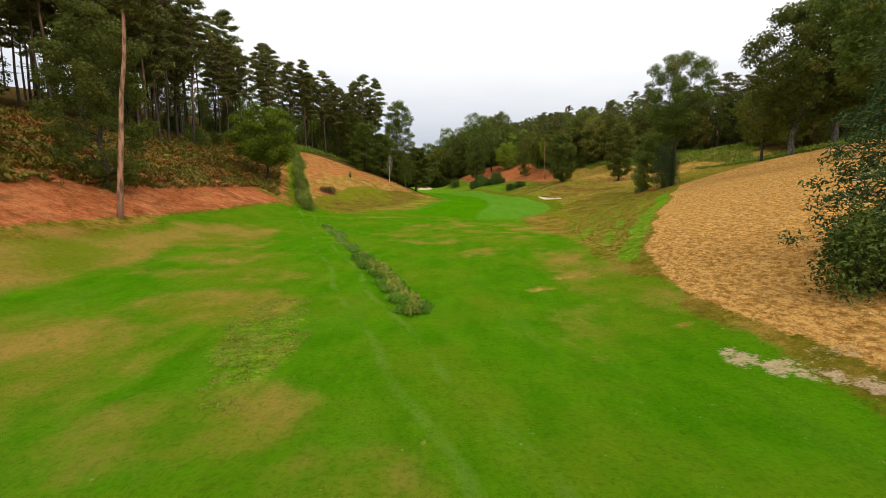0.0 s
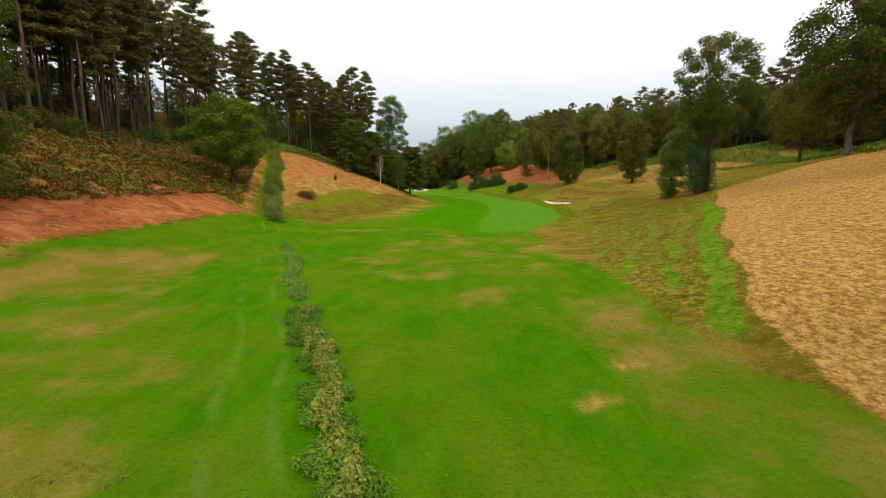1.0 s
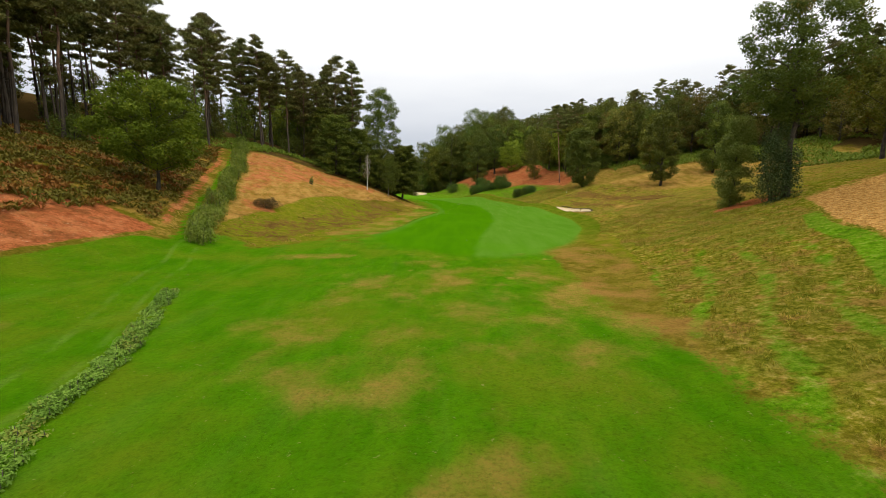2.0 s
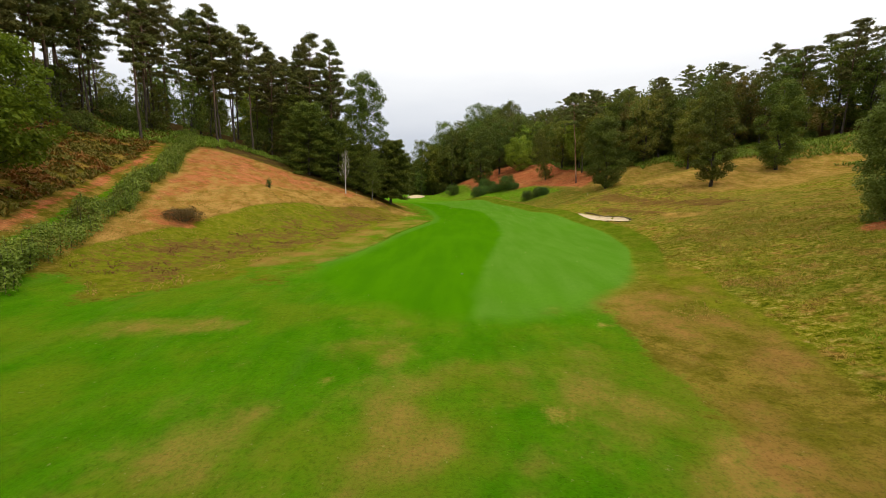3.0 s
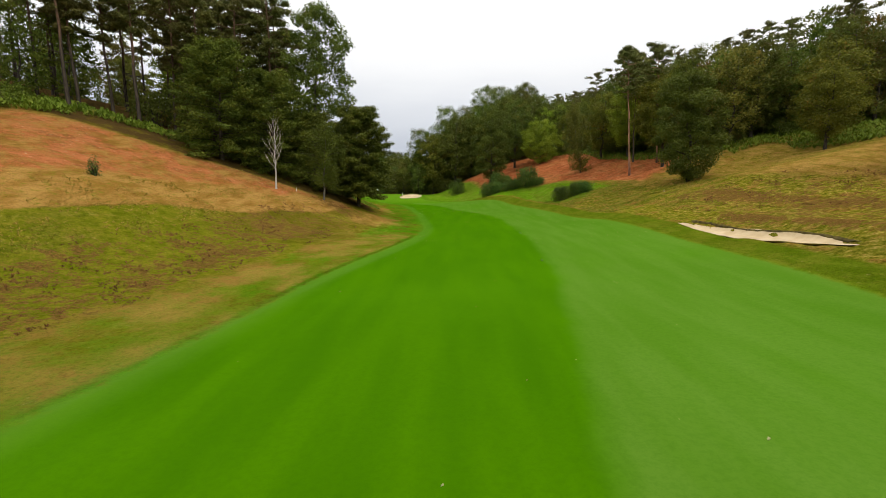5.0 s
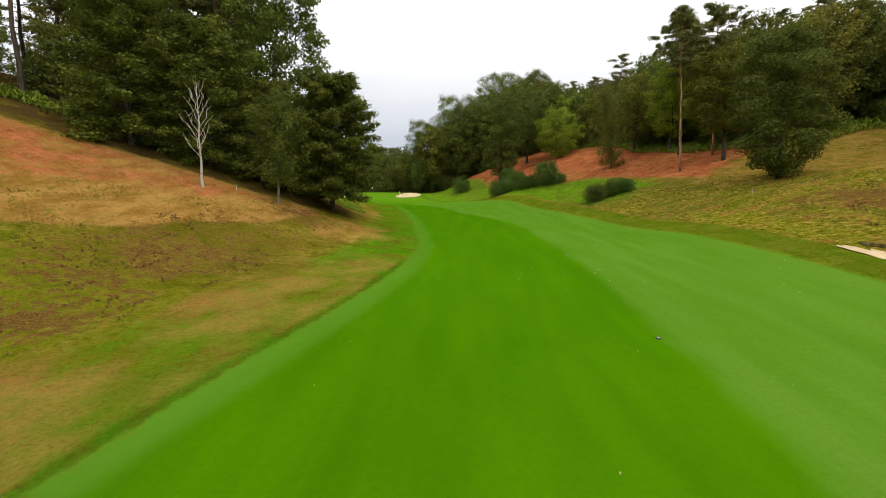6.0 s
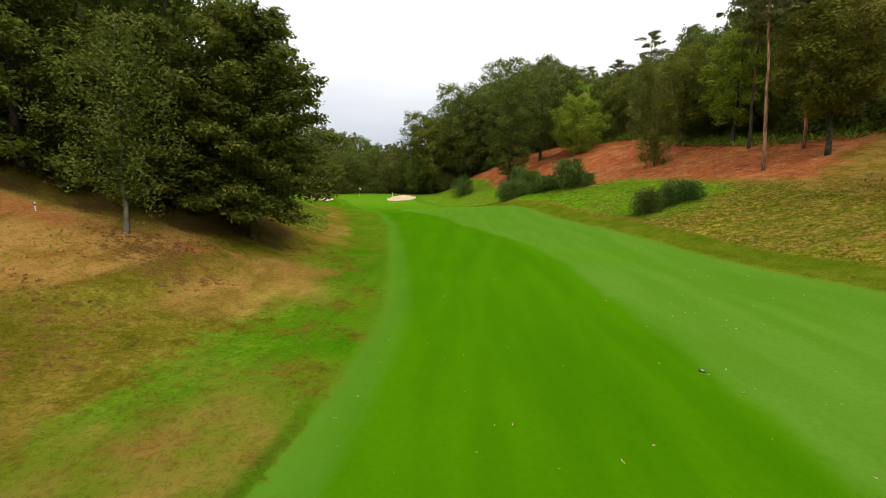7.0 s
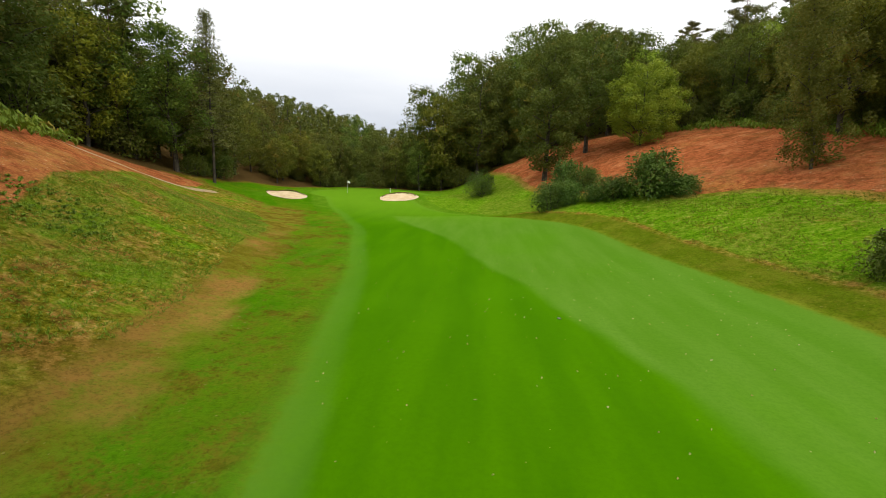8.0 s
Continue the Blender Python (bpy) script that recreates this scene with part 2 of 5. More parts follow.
    # first cut beside the fairway, then the fairway itself
    edge = n.math("ADD", n.value("mown"), n.math("MULTIPLY", n.math("SUBTRACT", small, 0.5), 0.5))
    side = n.math("ADD", n.value("stripe"), n.math("MULTIPLY", n.math("SUBTRACT", mid, 0.5), 0.9))
    cut = n.mix(n.step(dash, 0.3, 0.7), (0.066, 0.158, 0.004), (0.1, 0.195, 0.012))
    cut = n.mix(n.step(side, -1.0, 1.0), cut, n.mix(n.step(dash, 0.3, 0.7), (0.06, 0.118, 0.002), (0.1, 0.16, 0.007)))
    front = n.value("front")
    shown = n.math("MULTIPLY", n.math("SUBTRACT", 1.0, front), n.math("MULTIPLY_ADD", n.step(n.value("rim"), 3.0, -1.0), -0.7, 0.8))
    colour = n.mix(n.math("MULTIPLY", n.step(n.math("MULTIPLY_ADD", n.math("SUBTRACT", drift, 0.5), n.math("MULTIPLY", n.step(n.value("rim"), 3.0, -1.0), 4.0), edge), n.math("MULTIPLY_ADD", n.step(n.value("rim"), 3.0, -1.0), -1.8, -2.6), n.math("MULTIPLY_ADD", n.step(n.value("rim"), 3.0, -1.0), 1.2, -2.0)), shown), colour, cut)
    colour = n.mix(n.math("MULTIPLY", n.step(n.noise(8.0, 4.0, rough=0.85), 0.52, 0.4), 0.42), colour, n.mix(0.7, colour, (0.015, 0.025, 0.002)))
    flecks = n.step(n.noise(5.5, 3.0, rough=0.85), 0.63, 0.7)
    colour = n.mix(n.math("MULTIPLY", flecks, 0.4), colour, (0.035, 0.045, 0.006))
    colour = n.mix(n.math("MULTIPLY", n.step(n.noise(4.3, 3.0, rough=0.85), 0.66, 0.71), 0.35), colour, (0.38, 0.3, 0.13))
    deep = n.mix(n.step(streak, 0.3, 0.7), (0.036, 0.122, 0.0), (0.05, 0.152, 0.0))
    pale = n.mix(n.step(streak, 0.3, 0.7), (0.066, 0.158, 0.01), (0.086, 0.182, 0.018))
    fair = n.mix(n.step(side, -0.5, 0.5), deep, pale)
    fair = n.mix(n.math("MULTIPLY", n.step(big, 0.5, 0.7), 0.35), fair, (0.062, 0.18, 0.0015))
    fair = n.mix(n.math("MULTIPLY", n.step(n.noise(7.0, 5.0, rough=0.85), 0.42, 0.62), 0.42), fair, n.mix(0.5, fair, (0.02, 0.09, 0.002)))
    sep = n.add("SeparateXYZ")
    n.put(sep.inputs[0], n.add("NewGeometry").outputs["Position"])
    fair = n.mix(n.math("MULTIPLY", n.step(sep.outputs["Y"], 160.0, 186.0), 0.7), fair, (0.115, 0.235, 0.012))
    rim = n.math("MULTIPLY", n.step(edge, 1.5, 0.1), n.math("MULTIPLY_ADD", front, -0.3, 0.3))
    fair = n.mix(rim, fair, (0.1, 0.19, 0.022))
    far = n.math("MULTIPLY", n.step(sep.outputs["Y"], 106.0, 118.0), n.step(n.value("rim"), 4.0, 2.0))
    lie = n.math("MULTIPLY_ADD", n.math("SUBTRACT", drift, 0.5), n.math("MULTIPLY", front, 2.6), edge)
    colour = n.mix(n.step(lie, n.math("MULTIPLY_ADD", front, -1.1, n.math("MULTIPLY_ADD", far, -0.9, -0.1)), n.math("MULTIPLY_ADD", front, 0.9, n.math("MULTIPLY_ADD", far, 0.3, 0.25))), colour, fair)
    rim_at = n.math("ADD", n.value("rim"), n.math("MULTIPLY", n.math("SUBTRACT", small, 0.5), 0.5))
    pale_rim = n.math("MULTIPLY", n.math("MULTIPLY", n.step(rim_at, n.math("MULTIPLY_ADD", n.step(sep.outputs["Y"], 92.0, 76.0), -1.6, -0.05), 0.15), n.step(rim_at, n.math("MULTIPLY_ADD", n.step(sep.outputs["Y"], 80.0, 94.0), 1.0, 0.35), n.math("MULTIPLY_ADD", n.step(sep.outputs["Y"], 80.0, 94.0), 0.75, 0.1))), n.math("MULTIPLY_ADD", n.step(n.math("ADD", n.math("MULTIPLY", small, 0.5), n.math("MULTIPLY", drift, 0.5)), 0.4, 0.58), 0.6, 0.35))
    # Dark line outside the rim: the cut edge's shadow, put into the colour.
    colour = n.mix(n.math("MULTIPLY", n.math("MULTIPLY", n.step(rim_at, -0.5, -0.12), n.step(rim_at, 0.08, -0.06)), n.math("MULTIPLY", n.step(n.math("MULTIPLY_ADD", drift, 14.0, n.math("SUBTRACT", 106.0, sep.outputs["Y"])), 3.0, 9.0), n.math("MULTIPLY", n.step(sep.outputs["Y"], 77.0, 90.0), 0.5))), colour, (0.03, 0.06, 0.003))
    colour = n.mix(n.math("MULTIPLY", pale_rim, n.math("MULTIPLY", n.math("MULTIPLY_ADD", far, -0.3, 1.0), n.math("MULTIPLY", n.step(front, 0.35, 0.0), 0.4))), colour, (0.078, 0.175, 0.022))
    inside = n.step(lie, n.math("MULTIPLY_ADD", front, -3.0, -0.4), n.math("MULTIPLY_ADD", front, 2.8, 0.2))
    h = n.math("ADD", n.math("MULTIPLY", small, 0.6), n.math("MULTIPLY", fine, 0.4))
    b = n.add("Bump")
    n.put(b.inputs["Height"], h)
    n.put(b.inputs["Strength"], n.math("MULTIPLY_ADD", inside, -0.75, 0.9))
    b.inputs["Distance"].default_value = 0.25
    return n.finish(colour, 0.95, b.outputs[0], gloss=0.0, sheen=n.math("MULTIPLY_ADD", n.math("MAXIMUM", inside, green), 0.13, 0.015))


TURF = ground_material()
PINE_BARK = bark_material("pine_bark", (0.075, 0.058, 0.042), (0.17, 0.098, 0.058), 7.0)
RED_BARK = bark_material("red_pine_bark", (0.15, 0.072, 0.05), (0.44, 0.225, 0.145), 1.0)
DARK_BARK = bark_material("dark_bark", (0.05, 0.042, 0.032), (0.10, 0.085, 0.06))
GREY_BARK = bark_material("grey_bark", (0.13, 0.115, 0.09), (0.22, 0.2, 0.16))
BIRCH_BARK = birch_bark()
DEAD_BARK = plain_material("bleached_bark", (0.42, 0.38, 0.31), (0.56, 0.52, 0.44), 6.0, 0.8)
PINE_LEAF = leaf_material("pine_needles", (0.046, 0.056, 0.014), (0.105, 0.115, 0.03), (0.21, 0.205, 0.052), through=0.12)
OAK_LEAF = leaf_material("oak_leaves", (0.05, 0.072, 0.010), (0.11, 0.138, 0.016), (0.225, 0.25, 0.034), (0.330, 0.211, 0.030), 0.08)
DARK_OAK = leaf_material("dark_oak_leaves", (0.038, 0.06, 0.01), (0.076, 0.108, 0.017), (0.14, 0.175, 0.03), (0.238, 0.146, 0.027), 0.08)
DOME_LEAF = leaf_material("dome_oak_leaves", (0.034, 0.078, 0.005), (0.09, 0.172, 0.012), (0.2, 0.315, 0.024), (0.22, 0.28, 0.03), 0.04)
BRIGHT_LEAF = leaf_material("bright_leaves", (0.068, 0.115, 0.008), (0.165, 0.235, 0.02), (0.31, 0.38, 0.04), (0.26, 0.31, 0.035), 0.05)
BEECH_LEAF = leaf_material("beech_leaves", (0.028, 0.048, 0.008), (0.078, 0.118, 0.016), (0.21, 0.25, 0.038), (0.22, 0.18, 0.03), 0.03)
BIRCH_LEAF = leaf_material("birch_leaves", (0.04, 0.065, 0.01), (0.085, 0.12, 0.018), (0.16, 0.19, 0.03), (0.2, 0.15, 0.025), 0.03)
RUST_LEAF = leaf_material("turning_leaves", (0.07, 0.075, 0.012), (0.135, 0.13, 0.022), (0.23, 0.2, 0.04), (0.25, 0.14, 0.028), 0.1)
FIR_LEAF = leaf_material("fir_needles", (0.015, 0.033, 0.011), (0.037, 0.066, 0.020), (0.088, 0.121, 0.035), through=0.12)
BUSH_LEAF = leaf_material("bush_leaves", (0.023, 0.052, 0.009), (0.057, 0.109, 0.017), (0.124, 0.181, 0.031), through=0.2)
HEDGE_LEAF = leaf_material("hedge_leaves", (0.05, 0.1, 0.012), (0.115, 0.195, 0.022), (0.24, 0.33, 0.055), (0.182, 0.101, 0.024), 0.1, through=0.2)
FERN_LEAF = leaf_material("bracken_fronds", (0.045, 0.058, 0.006), (0.11, 0.11, 0.011), (0.23, 0.195, 0.04), (0.26, 0.095, 0.018), 0.2, through=0.2)
GREEN_FERN = leaf_material("green_bracken_fronds", (0.049, 0.088, 0.008), (0.107, 0.170, 0.014), (0.186, 0.244, 0.030), (0.254, 0.137, 0.030), 0.08, through=0.2)
BRAMBLE = leaf_material("bramble_leaves", (0.026, 0.1, 0.005), (0.065, 0.195, 0.011), (0.14, 0.29, 0.03), through=0.2)
BLADES = leaf_material("rough_grass", (0.12, 0.125, 0.01), (0.2, 0.185, 0.018), (0.36, 0.28, 0.05), (0.464, 0.305, 0.085), 0.25, through=0.25)
TUFTS = leaf_material("tufted_grass", (0.1, 0.115, 0.007), (0.2, 0.185, 0.014), (0.38, 0.3, 0.045), (0.5, 0.32, 0.08), 0.1, through=0.2)
GREEN_TUFTS = leaf_material("green_tufts", (0.060, 0.114, 0.007), (0.120, 0.186, 0.012), (0.228, 0.264, 0.036), (0.336, 0.228, 0.072), 0.1, through=0.2)
HEATHER = leaf_material("brown_heather", (0.07, 0.04, 0.012), (0.15, 0.088, 0.025), (0.27, 0.18, 0.05), (0.3, 0.15, 0.04), 0.1, through=0.1)
DARK_HEATHER = leaf_material("dark_heather", (0.03, 0.02, 0.008), (0.065, 0.042, 0.014), (0.12, 0.08, 0.025), through=0.1)
TUSSOCK = leaf_material("tussock_grass", (0.08, 0.14, 0.012), (0.17, 0.21, 0.025), (0.32, 0.3, 0.06), (0.3, 0.29, 0.07), 0.03, through=0.3)
HAY = leaf_material("hay_clods", (0.24, 0.125, 0.035), (0.38, 0.23, 0.075), (0.52, 0.35, 0.14), through=0.2)
OLIVE_LEAF = leaf_material("olive_birch_leaves", (0.06, 0.068, 0.011), (0.11, 0.118, 0.02), (0.19, 0.18, 0.034), (0.22, 0.14, 0.03), 0.06)
SALLOW_LEAF = leaf_material("sallow_leaves", (0.075, 0.095, 0.018), (0.125, 0.15, 0.028), (0.2, 0.22, 0.045))
SAND = plain_material("bunker_sand", (0.47, 0.36, 0.21), (0.58, 0.47, 0.3), 1.2, 0.9, 0.4)
LIP = plain_material("bunker_lip_turf", (0.06, 0.045, 0.014), (0.13, 0.105, 0.025), 3.0, 0.95, 0.6)
WHITE = plain_material("white_paint", (0.78, 0.78, 0.76), (0.7, 0.7, 0.68), 20.0, 0.5, 0.05)
BLACK = plain_material("black_plastic", (0.02, 0.02, 0.02), (0.035, 0.035, 0.035), 30.0, 0.5, 0.1)
FALLEN = plain_material("fallen_leaves", (0.46, 0.44, 0.22), (0.36, 0.26, 0.08), 3.0, 0.8)
GREY_PLASTIC = plain_material("pale_plastic", (0.34, 0.34, 0.3), (0.2, 0.2, 0.18), 30.0, 0.5, 0.1)

# ---- the lie of the land ----
def table(y, ys, vs):
    """Smooth value between stations."""
    if y <= ys[0]:
        return vs[0]
    if y >= ys[-1]:
        return vs[-1]
    i = 0
    while y > ys[i + 1]:
        i += 1
    u = (y - ys[i]) / (ys[i + 1] - ys[i])
    u = u * u * (3 - 2 * u) * 0.5 + u * 0.5
    return vs[i] + (vs[i + 1] - vs[i]) * u


def fade(v, low, high):
    u = min(1, max(0, (v - low) / (high - low)))
    return u * u * (3 - 2 * u)


def soft(s, w):
    """Zero below 0, s above, with a bend of width w."""
    return 0.5 * (s + math.sqrt(s * s + w * w))


STATIONS = (-35, 29, 58, 80, 100, 115, 124, 140, 169, 200, 240)
FOOT_L = (-17, -18, -19, -16, -9, -5.5, -5.5, -9, -21, -33, -34)
RISE_L = (.58, .56, .5, .45, .45, .5, .54, .6, .4, .35, .4)
TOP_L = (24, 24, 26, 30, 34, 32, 30, 28, 20, 18, 24)
FOOT_R = (7.5, 8, 16.5, 18.5, 18.5, 17, 17, 16, 7, -1, -8)
RISE_R = (.36, .36, .36, .3, .26, .36, .34, .42, .5, .54, .75)
TOP_R = (28, 30, 40, 34, 32, 34, 36, 38, 38, 38, 38)

# sand bunkers: centre, turn of the long axis, half length, half width, depth
BUNKERS = ((23.9, 98.2, 1.7, 7.6, 1.0, 0.35), (-9.2, 187.0, 0.15, 3.2, 1.9, 0.3), (-24.4, 180.5, 0.3, 2.9, 1.9, 0.3))


def land(x, y):
    """Height of the ground."""
    z = 0.2
    for side, foot, rise, top in ((-1, FOOT_L, RISE_L, TOP_L), (1, FOOT_R, RISE_R, TOP_R)):
        f, g, h = table(y, STATIONS, foot), table(y, STATIONS, rise), table(y, STATIONS, top)
        s = soft(side * (x - f), 3.0)
        z += h * (1 - math.exp(-g * s / h)) - 0.25
    u = min(1, max(0, (y - 172) / 30))
    z += 0.9 * u * u * (3 - 2 * u)
    z += 12 * (1 - math.exp(-0.3 * soft(y - 236, 6) / 12))
    for bx, by, turn, a, b, deep in BUNKERS:
        c, s = math.cos(turn), math.sin(turn)
        u, v = ((x - bx) * c + (y - by) * s) / a, ((y - by) * c - (x - bx) * s) / b
        r = math.hypot(u, v)
        if by > 150:
            z += 0.95 * math.exp(-((x - bx) / (a * 1.1)) ** 2) * fade(y - by, -2.4, 2.2) * fade(by + 9 - y, 0, 6)
        if r < 1.6:
            z -= deep * max(0, 1 - r ** 3) - 0.25 * deep * math.exp(-((r - 1.15) / 0.2) ** 2)
    z += 0.55 * math.exp(-((x - table(y, (90, 98, 106), (27.4, 27.2, 25.6))) / 1.3) ** 2) * fade(y, 88, 92) * fade(108 - y, 0, 4)
    z += 0.12 * math.sin(x * 0.27 + y * 0.15) + 0.1 * math.sin(y * 0.2 - x * 0.1 + 1)
    return z

# ---- the ground ----
FAIR_Y = (58.5, 62.5, 68, 78, 89, 97, 106, 115, 125, 140, 156, 170, 178, 190)
FAIR_L = (1.5, -4.9, -6.3, -4.8, -3.2, -0.9, 0.1, 0.3, -1.3, -3.8, -7.6, -13, -17.5, -22)
FAIR_R = (7, 13, 15.5, 19.3, 20.8, 20.6, 20.3, 19.6, 18.6, 16.3, 13, 6, -3.5, -8)
MOW_Y = (55, 62, 71, 83, 93, 107, 123, 130, 141, 151, 171, 190)
MOW_X = (4.2, 4.6, 5.9, 8.0, 9.6, 10.2, 9.8, 8.8, 5.8, 2.3, -6.8, -14)
HAY_Y = (-40, 10, 16, 20, 24, 30, 35, 47, 60, 70)
HAY_X = (10.5, 10.6, 10.3, 10.8, 11.9, 15.0, 17.8, 24.9, 32.2, 37.5)
HEDGE_Y = (57, 66, 73, 88, 104, 114)
HEDGE_X = (-18.4, -22.0, -24.6, -30.0, -36.3, -41)
WOOD_Y = (-40, 20, 50, 66, 82, 100, 112, 120, 127, 134, 142, 150, 160, 176, 190, 202, 214, 240)
WOOD_L = (-44, -42, -44, -42, -43, -43, -36, -22, -14, -20, -26, -29, -33, -31, -34, -30, -22, -6)
WOOD_R = (42, 44, 62, 76, 82, 80, 76, 72, 66, 58, 43, 39, 36, 37, 31, 21, 10, -6)
EDGE_Y = (10, 18.6, 22.9, 30.9, 39.4, 48, 57.4, 67, 80)
EDGE_X = (8.0, 8.5, 9.0, 9.7, 10.6, 13.9, 16.6, 18.6, 22)
# patches of dry grass in the near turf: centre, half widths, strength
DRY = ((7.6, 25, 3.4, 12, 0.46), (-17, 33, 5.5, 10, 0.86), (-9, 16.5, 6, 4, 0.72), (-13, 26, 5, 6, 0.5), (5.5, 15, 4, 6, 0.34), (-1, 36, 6, 4, 0.45), (-19, 22, 4, 14, 0.78), (-11, 21.2, 8, 2.6, 0.52), (-5, 8.2, 5, 3.2, 0.5), (-1.6, 6.0, 3.2, 3.2, 0.46), (-12, 11, 8, 9, 0.58), (9.6, 20, 3.0, 12, 0.42), (9.8, 47, 5.6, 16, 0.62), (13.5, 60, 5.5, 9, 0.6),
       (4.3, 52.3, 3.2, 4.2, 0.5), (2.3, 48.8, 3.0, 3.6, 0.52), (-2.7, 47.2, 4, 2.8, 0.47), (-4, 40, 5, 3.4, 0.5), (0.4, 54.2, 3.4, 3, 0.5), (6, 38, 5, 8, 0.42), (3.0, 30.5, 3.4, 4.5, 0.44), (-9, 56.5, 6, 2.6, 0.48), (1, 44, 12, 22, 0.34))


def least(a, b, k):
    """The lesser of two, with a rounded corner."""
    h = max(k - abs(a - b), 0) / k
    return min(a, b) - h * h * k * 0.25


def blob(x, y, at):
    return at[4] * fade(1 - math.hypot((x - at[0]) / at[2], (y - at[1]) / at[3]), 0, 0.8)


def zones(x, y):
    """What grows where: mown and stripe in metres from the line, the others from 0 to 1."""
    left = sum(table(y + d, FAIR_Y, FAIR_L) for d in (-3, 0, 3)) / 3
    right = sum(table(y + d, FAIR_Y, FAIR_R) for d in (-3, 0, 3)) / 3
    mown = least(least(x - left, right - x, 2.0), y - 58.2, 5.0)
    edge = table(y, EDGE_Y, EDGE_X)
    rim = x - left if 66 < y < 176 else 9.0
    if y > 182:
        mown = min(mown, 4.0)
    mown = max(min(mown, 200 - y), 9.5 - math.hypot((x + 16) * 0.9, y - 197))
    stripe = x - table(y, MOW_Y, MOW_X)
    if 172 < y:
        stripe = min(stripe, -3)
    wl, wr = table(y, WOOD_Y, WOOD_L), table(y, WOOD_Y, WOOD_R)
    duff_shade = max(fade(wl - x, -3, 4), fade(x - wr, -3, 4), fade(y, 207, 211))
    if 112 < y < 134:
        duff_shade = max(duff_shade, fade(wl + 5 - x, -3, 3) * 0.8)
    # Shade under the beeches on the spur, painted as dark woods floor.
    duff_shade = max(duff_shade, 0.62 * fade(table(y, (104, 108, 112, 116, 122, 128), (-40, -34, -22, -11.5, -5.8, -7)) - x, -1.8, 2.2) * fade(y, 104, 110) * fade(132 - y, 0, 6))
    hay = fade(x - table(y, HAY_Y, HAY_X), -1.2, 0.8) * fade(62 - y, -3, 5) * (1 - duff_shade)
    bank = fade(-22.0 - x, -0.8, 0.8) * fade(60 - y, 0, 3)
    hedge = table(y, HEDGE_Y, HEDGE_X)
    litter = bank * (0.45 + 0.55 * fade(x + 30, 0, 4))
    # the bare spur by the hedge: red at its crest and along the trees, straw below, then olive
    yy = y + 2.2 * math.sin(x * 0.31) + 1.2 * math.sin(x * 0.83 + 1)
    spur = fade(x - hedge, 0, 2) * fade(yy, 58, 69) * fade(132 - y, 0, 8)
    low = table(y, (62, 88, 98, 105, 112, 120, 130), (-27, -24.3, -22.0, -18.8, -12.4, -7.6, -7))
    litter = max(litter, spur * fade(low - x, -2.6, 1.8) * 0.52)
    litter = max(litter, 0.55 * fade(1 - math.hypot((x + 22.2) / 3.4, (y - 78) / 4), 0, 0.5))
    cut_line = table(y, (66, 80, 88, 97, 105.6, 112), (-21.5, -20.8, -20.0, -17.4, -12.7, -9))
    straw = spur * 0.82 * fade(cut_line - x, -0.25, 0.25)
    olive = spur * fade(x - cut_line, -0.3, 0.3) * fade(left - x, 0, 3) * (0.45 + 0.55 * fade(102 - y, 0, 12))
    heath = spur * 0.56 * fade(114 - y, 0, 6) * fade(5.4 - abs(x - table(y, (70, 77, 84, 101, 110), (-17, -14.4, -12.6, -10.6, -9.4))), 0, 3.0)
    straw = max(straw, 0.16 * spur * fade(left - 4.5 - x, 0, 2))
    verge = 0.56 * fade(left - x, 0, 0.5) * fade(x - left + 8, 0, 4) * fade(y, 62, 72) * fade(116 - y, 0, 14)
    straw = max(straw, 0.2 * fade(2.6 - abs(x - table(y, (60, 72, 78, 95, 112, 126), (-9, -8.2, -8.0, -5.6, -4.2, -5))), 0, 2.0) * fade(y, 58, 66) * fade(126 - y, 0, 8))
    straw = max(straw, 0.6 * fade(1 - math.hypot((x + 5.6) / 3.6, (y - 116) / 7), 0, 0.7))
    # path on the far side of the hedge, with a strip of turf between
    path = fade(0.9 - abs(x - hedge + 2.9), 0, 0.8) * fade(y, 55, 62) * fade(116 - y, 0, 4)
    litter = max(litter, fade(1.0 - abs(x - hedge + 3.1), 0, 0.7) * fade(y, 56, 62) * fade(116 - y, 0, 4) * 0.58)
    litter = max(litter, 0.44 * fade(1 - math.hypot((x + 9.5) / 5.5, (y - 119.5) / 7), 0, 0.6))
    # the red hillside
    low = low_red = table(y, (118, 128, 140, 149, 154, 158, 168, 185, 206, 222), (38, 31, 30, 27.4, 25.2, 20.6, 14.8, 10.5, 6.5, 0))
    litter = max(litter, fade(x - low, -1.5, 1.5) * fade(y - 0.6 * max(0, x - 31), 124, 144) * fade(226 - y, 0, 14))
    straw = max(straw, 0.5 * fade(x - low, -2.2, -0.6) * fade(y, 112, 122) * fade(228 - y, 0, 14))
    low = table(y, (126, 135, 141, 157, 168), (-13.5, -15.4, -18.6, -25.5, -28.5))
    litter = max(litter, fade(low - x, -1.0, 1.0) * fade(y, 124, 132) * fade(172 - y, 0, 6) * 0.9)
    # rough of the other slope: straw and brown heather among olive
    straw = max(straw, 0.3 * fade(x - right - 3, 0, 4) * fade(y, 62, 72) * fade(120 - y, 0, 14))
    heath = max(heath, 0.5 * fade(1 - math.hypot((x - 33) / 12, (y - 97) / 10), 0, 0.8), 0.44 * fade(1 - math.hypot((x - 32) / 16, (y - 104) / 20), 0, 0.8))
    heath = max(heath, 0.6 * fade(1 - math.hypot((x + 9) / 5.0, (y - 115) / 5.5), 0, 0.8))
    band = x - table(y, (84, 91, 97, 104, 116), (35, 34.6, 35.4, 31.6, 28))
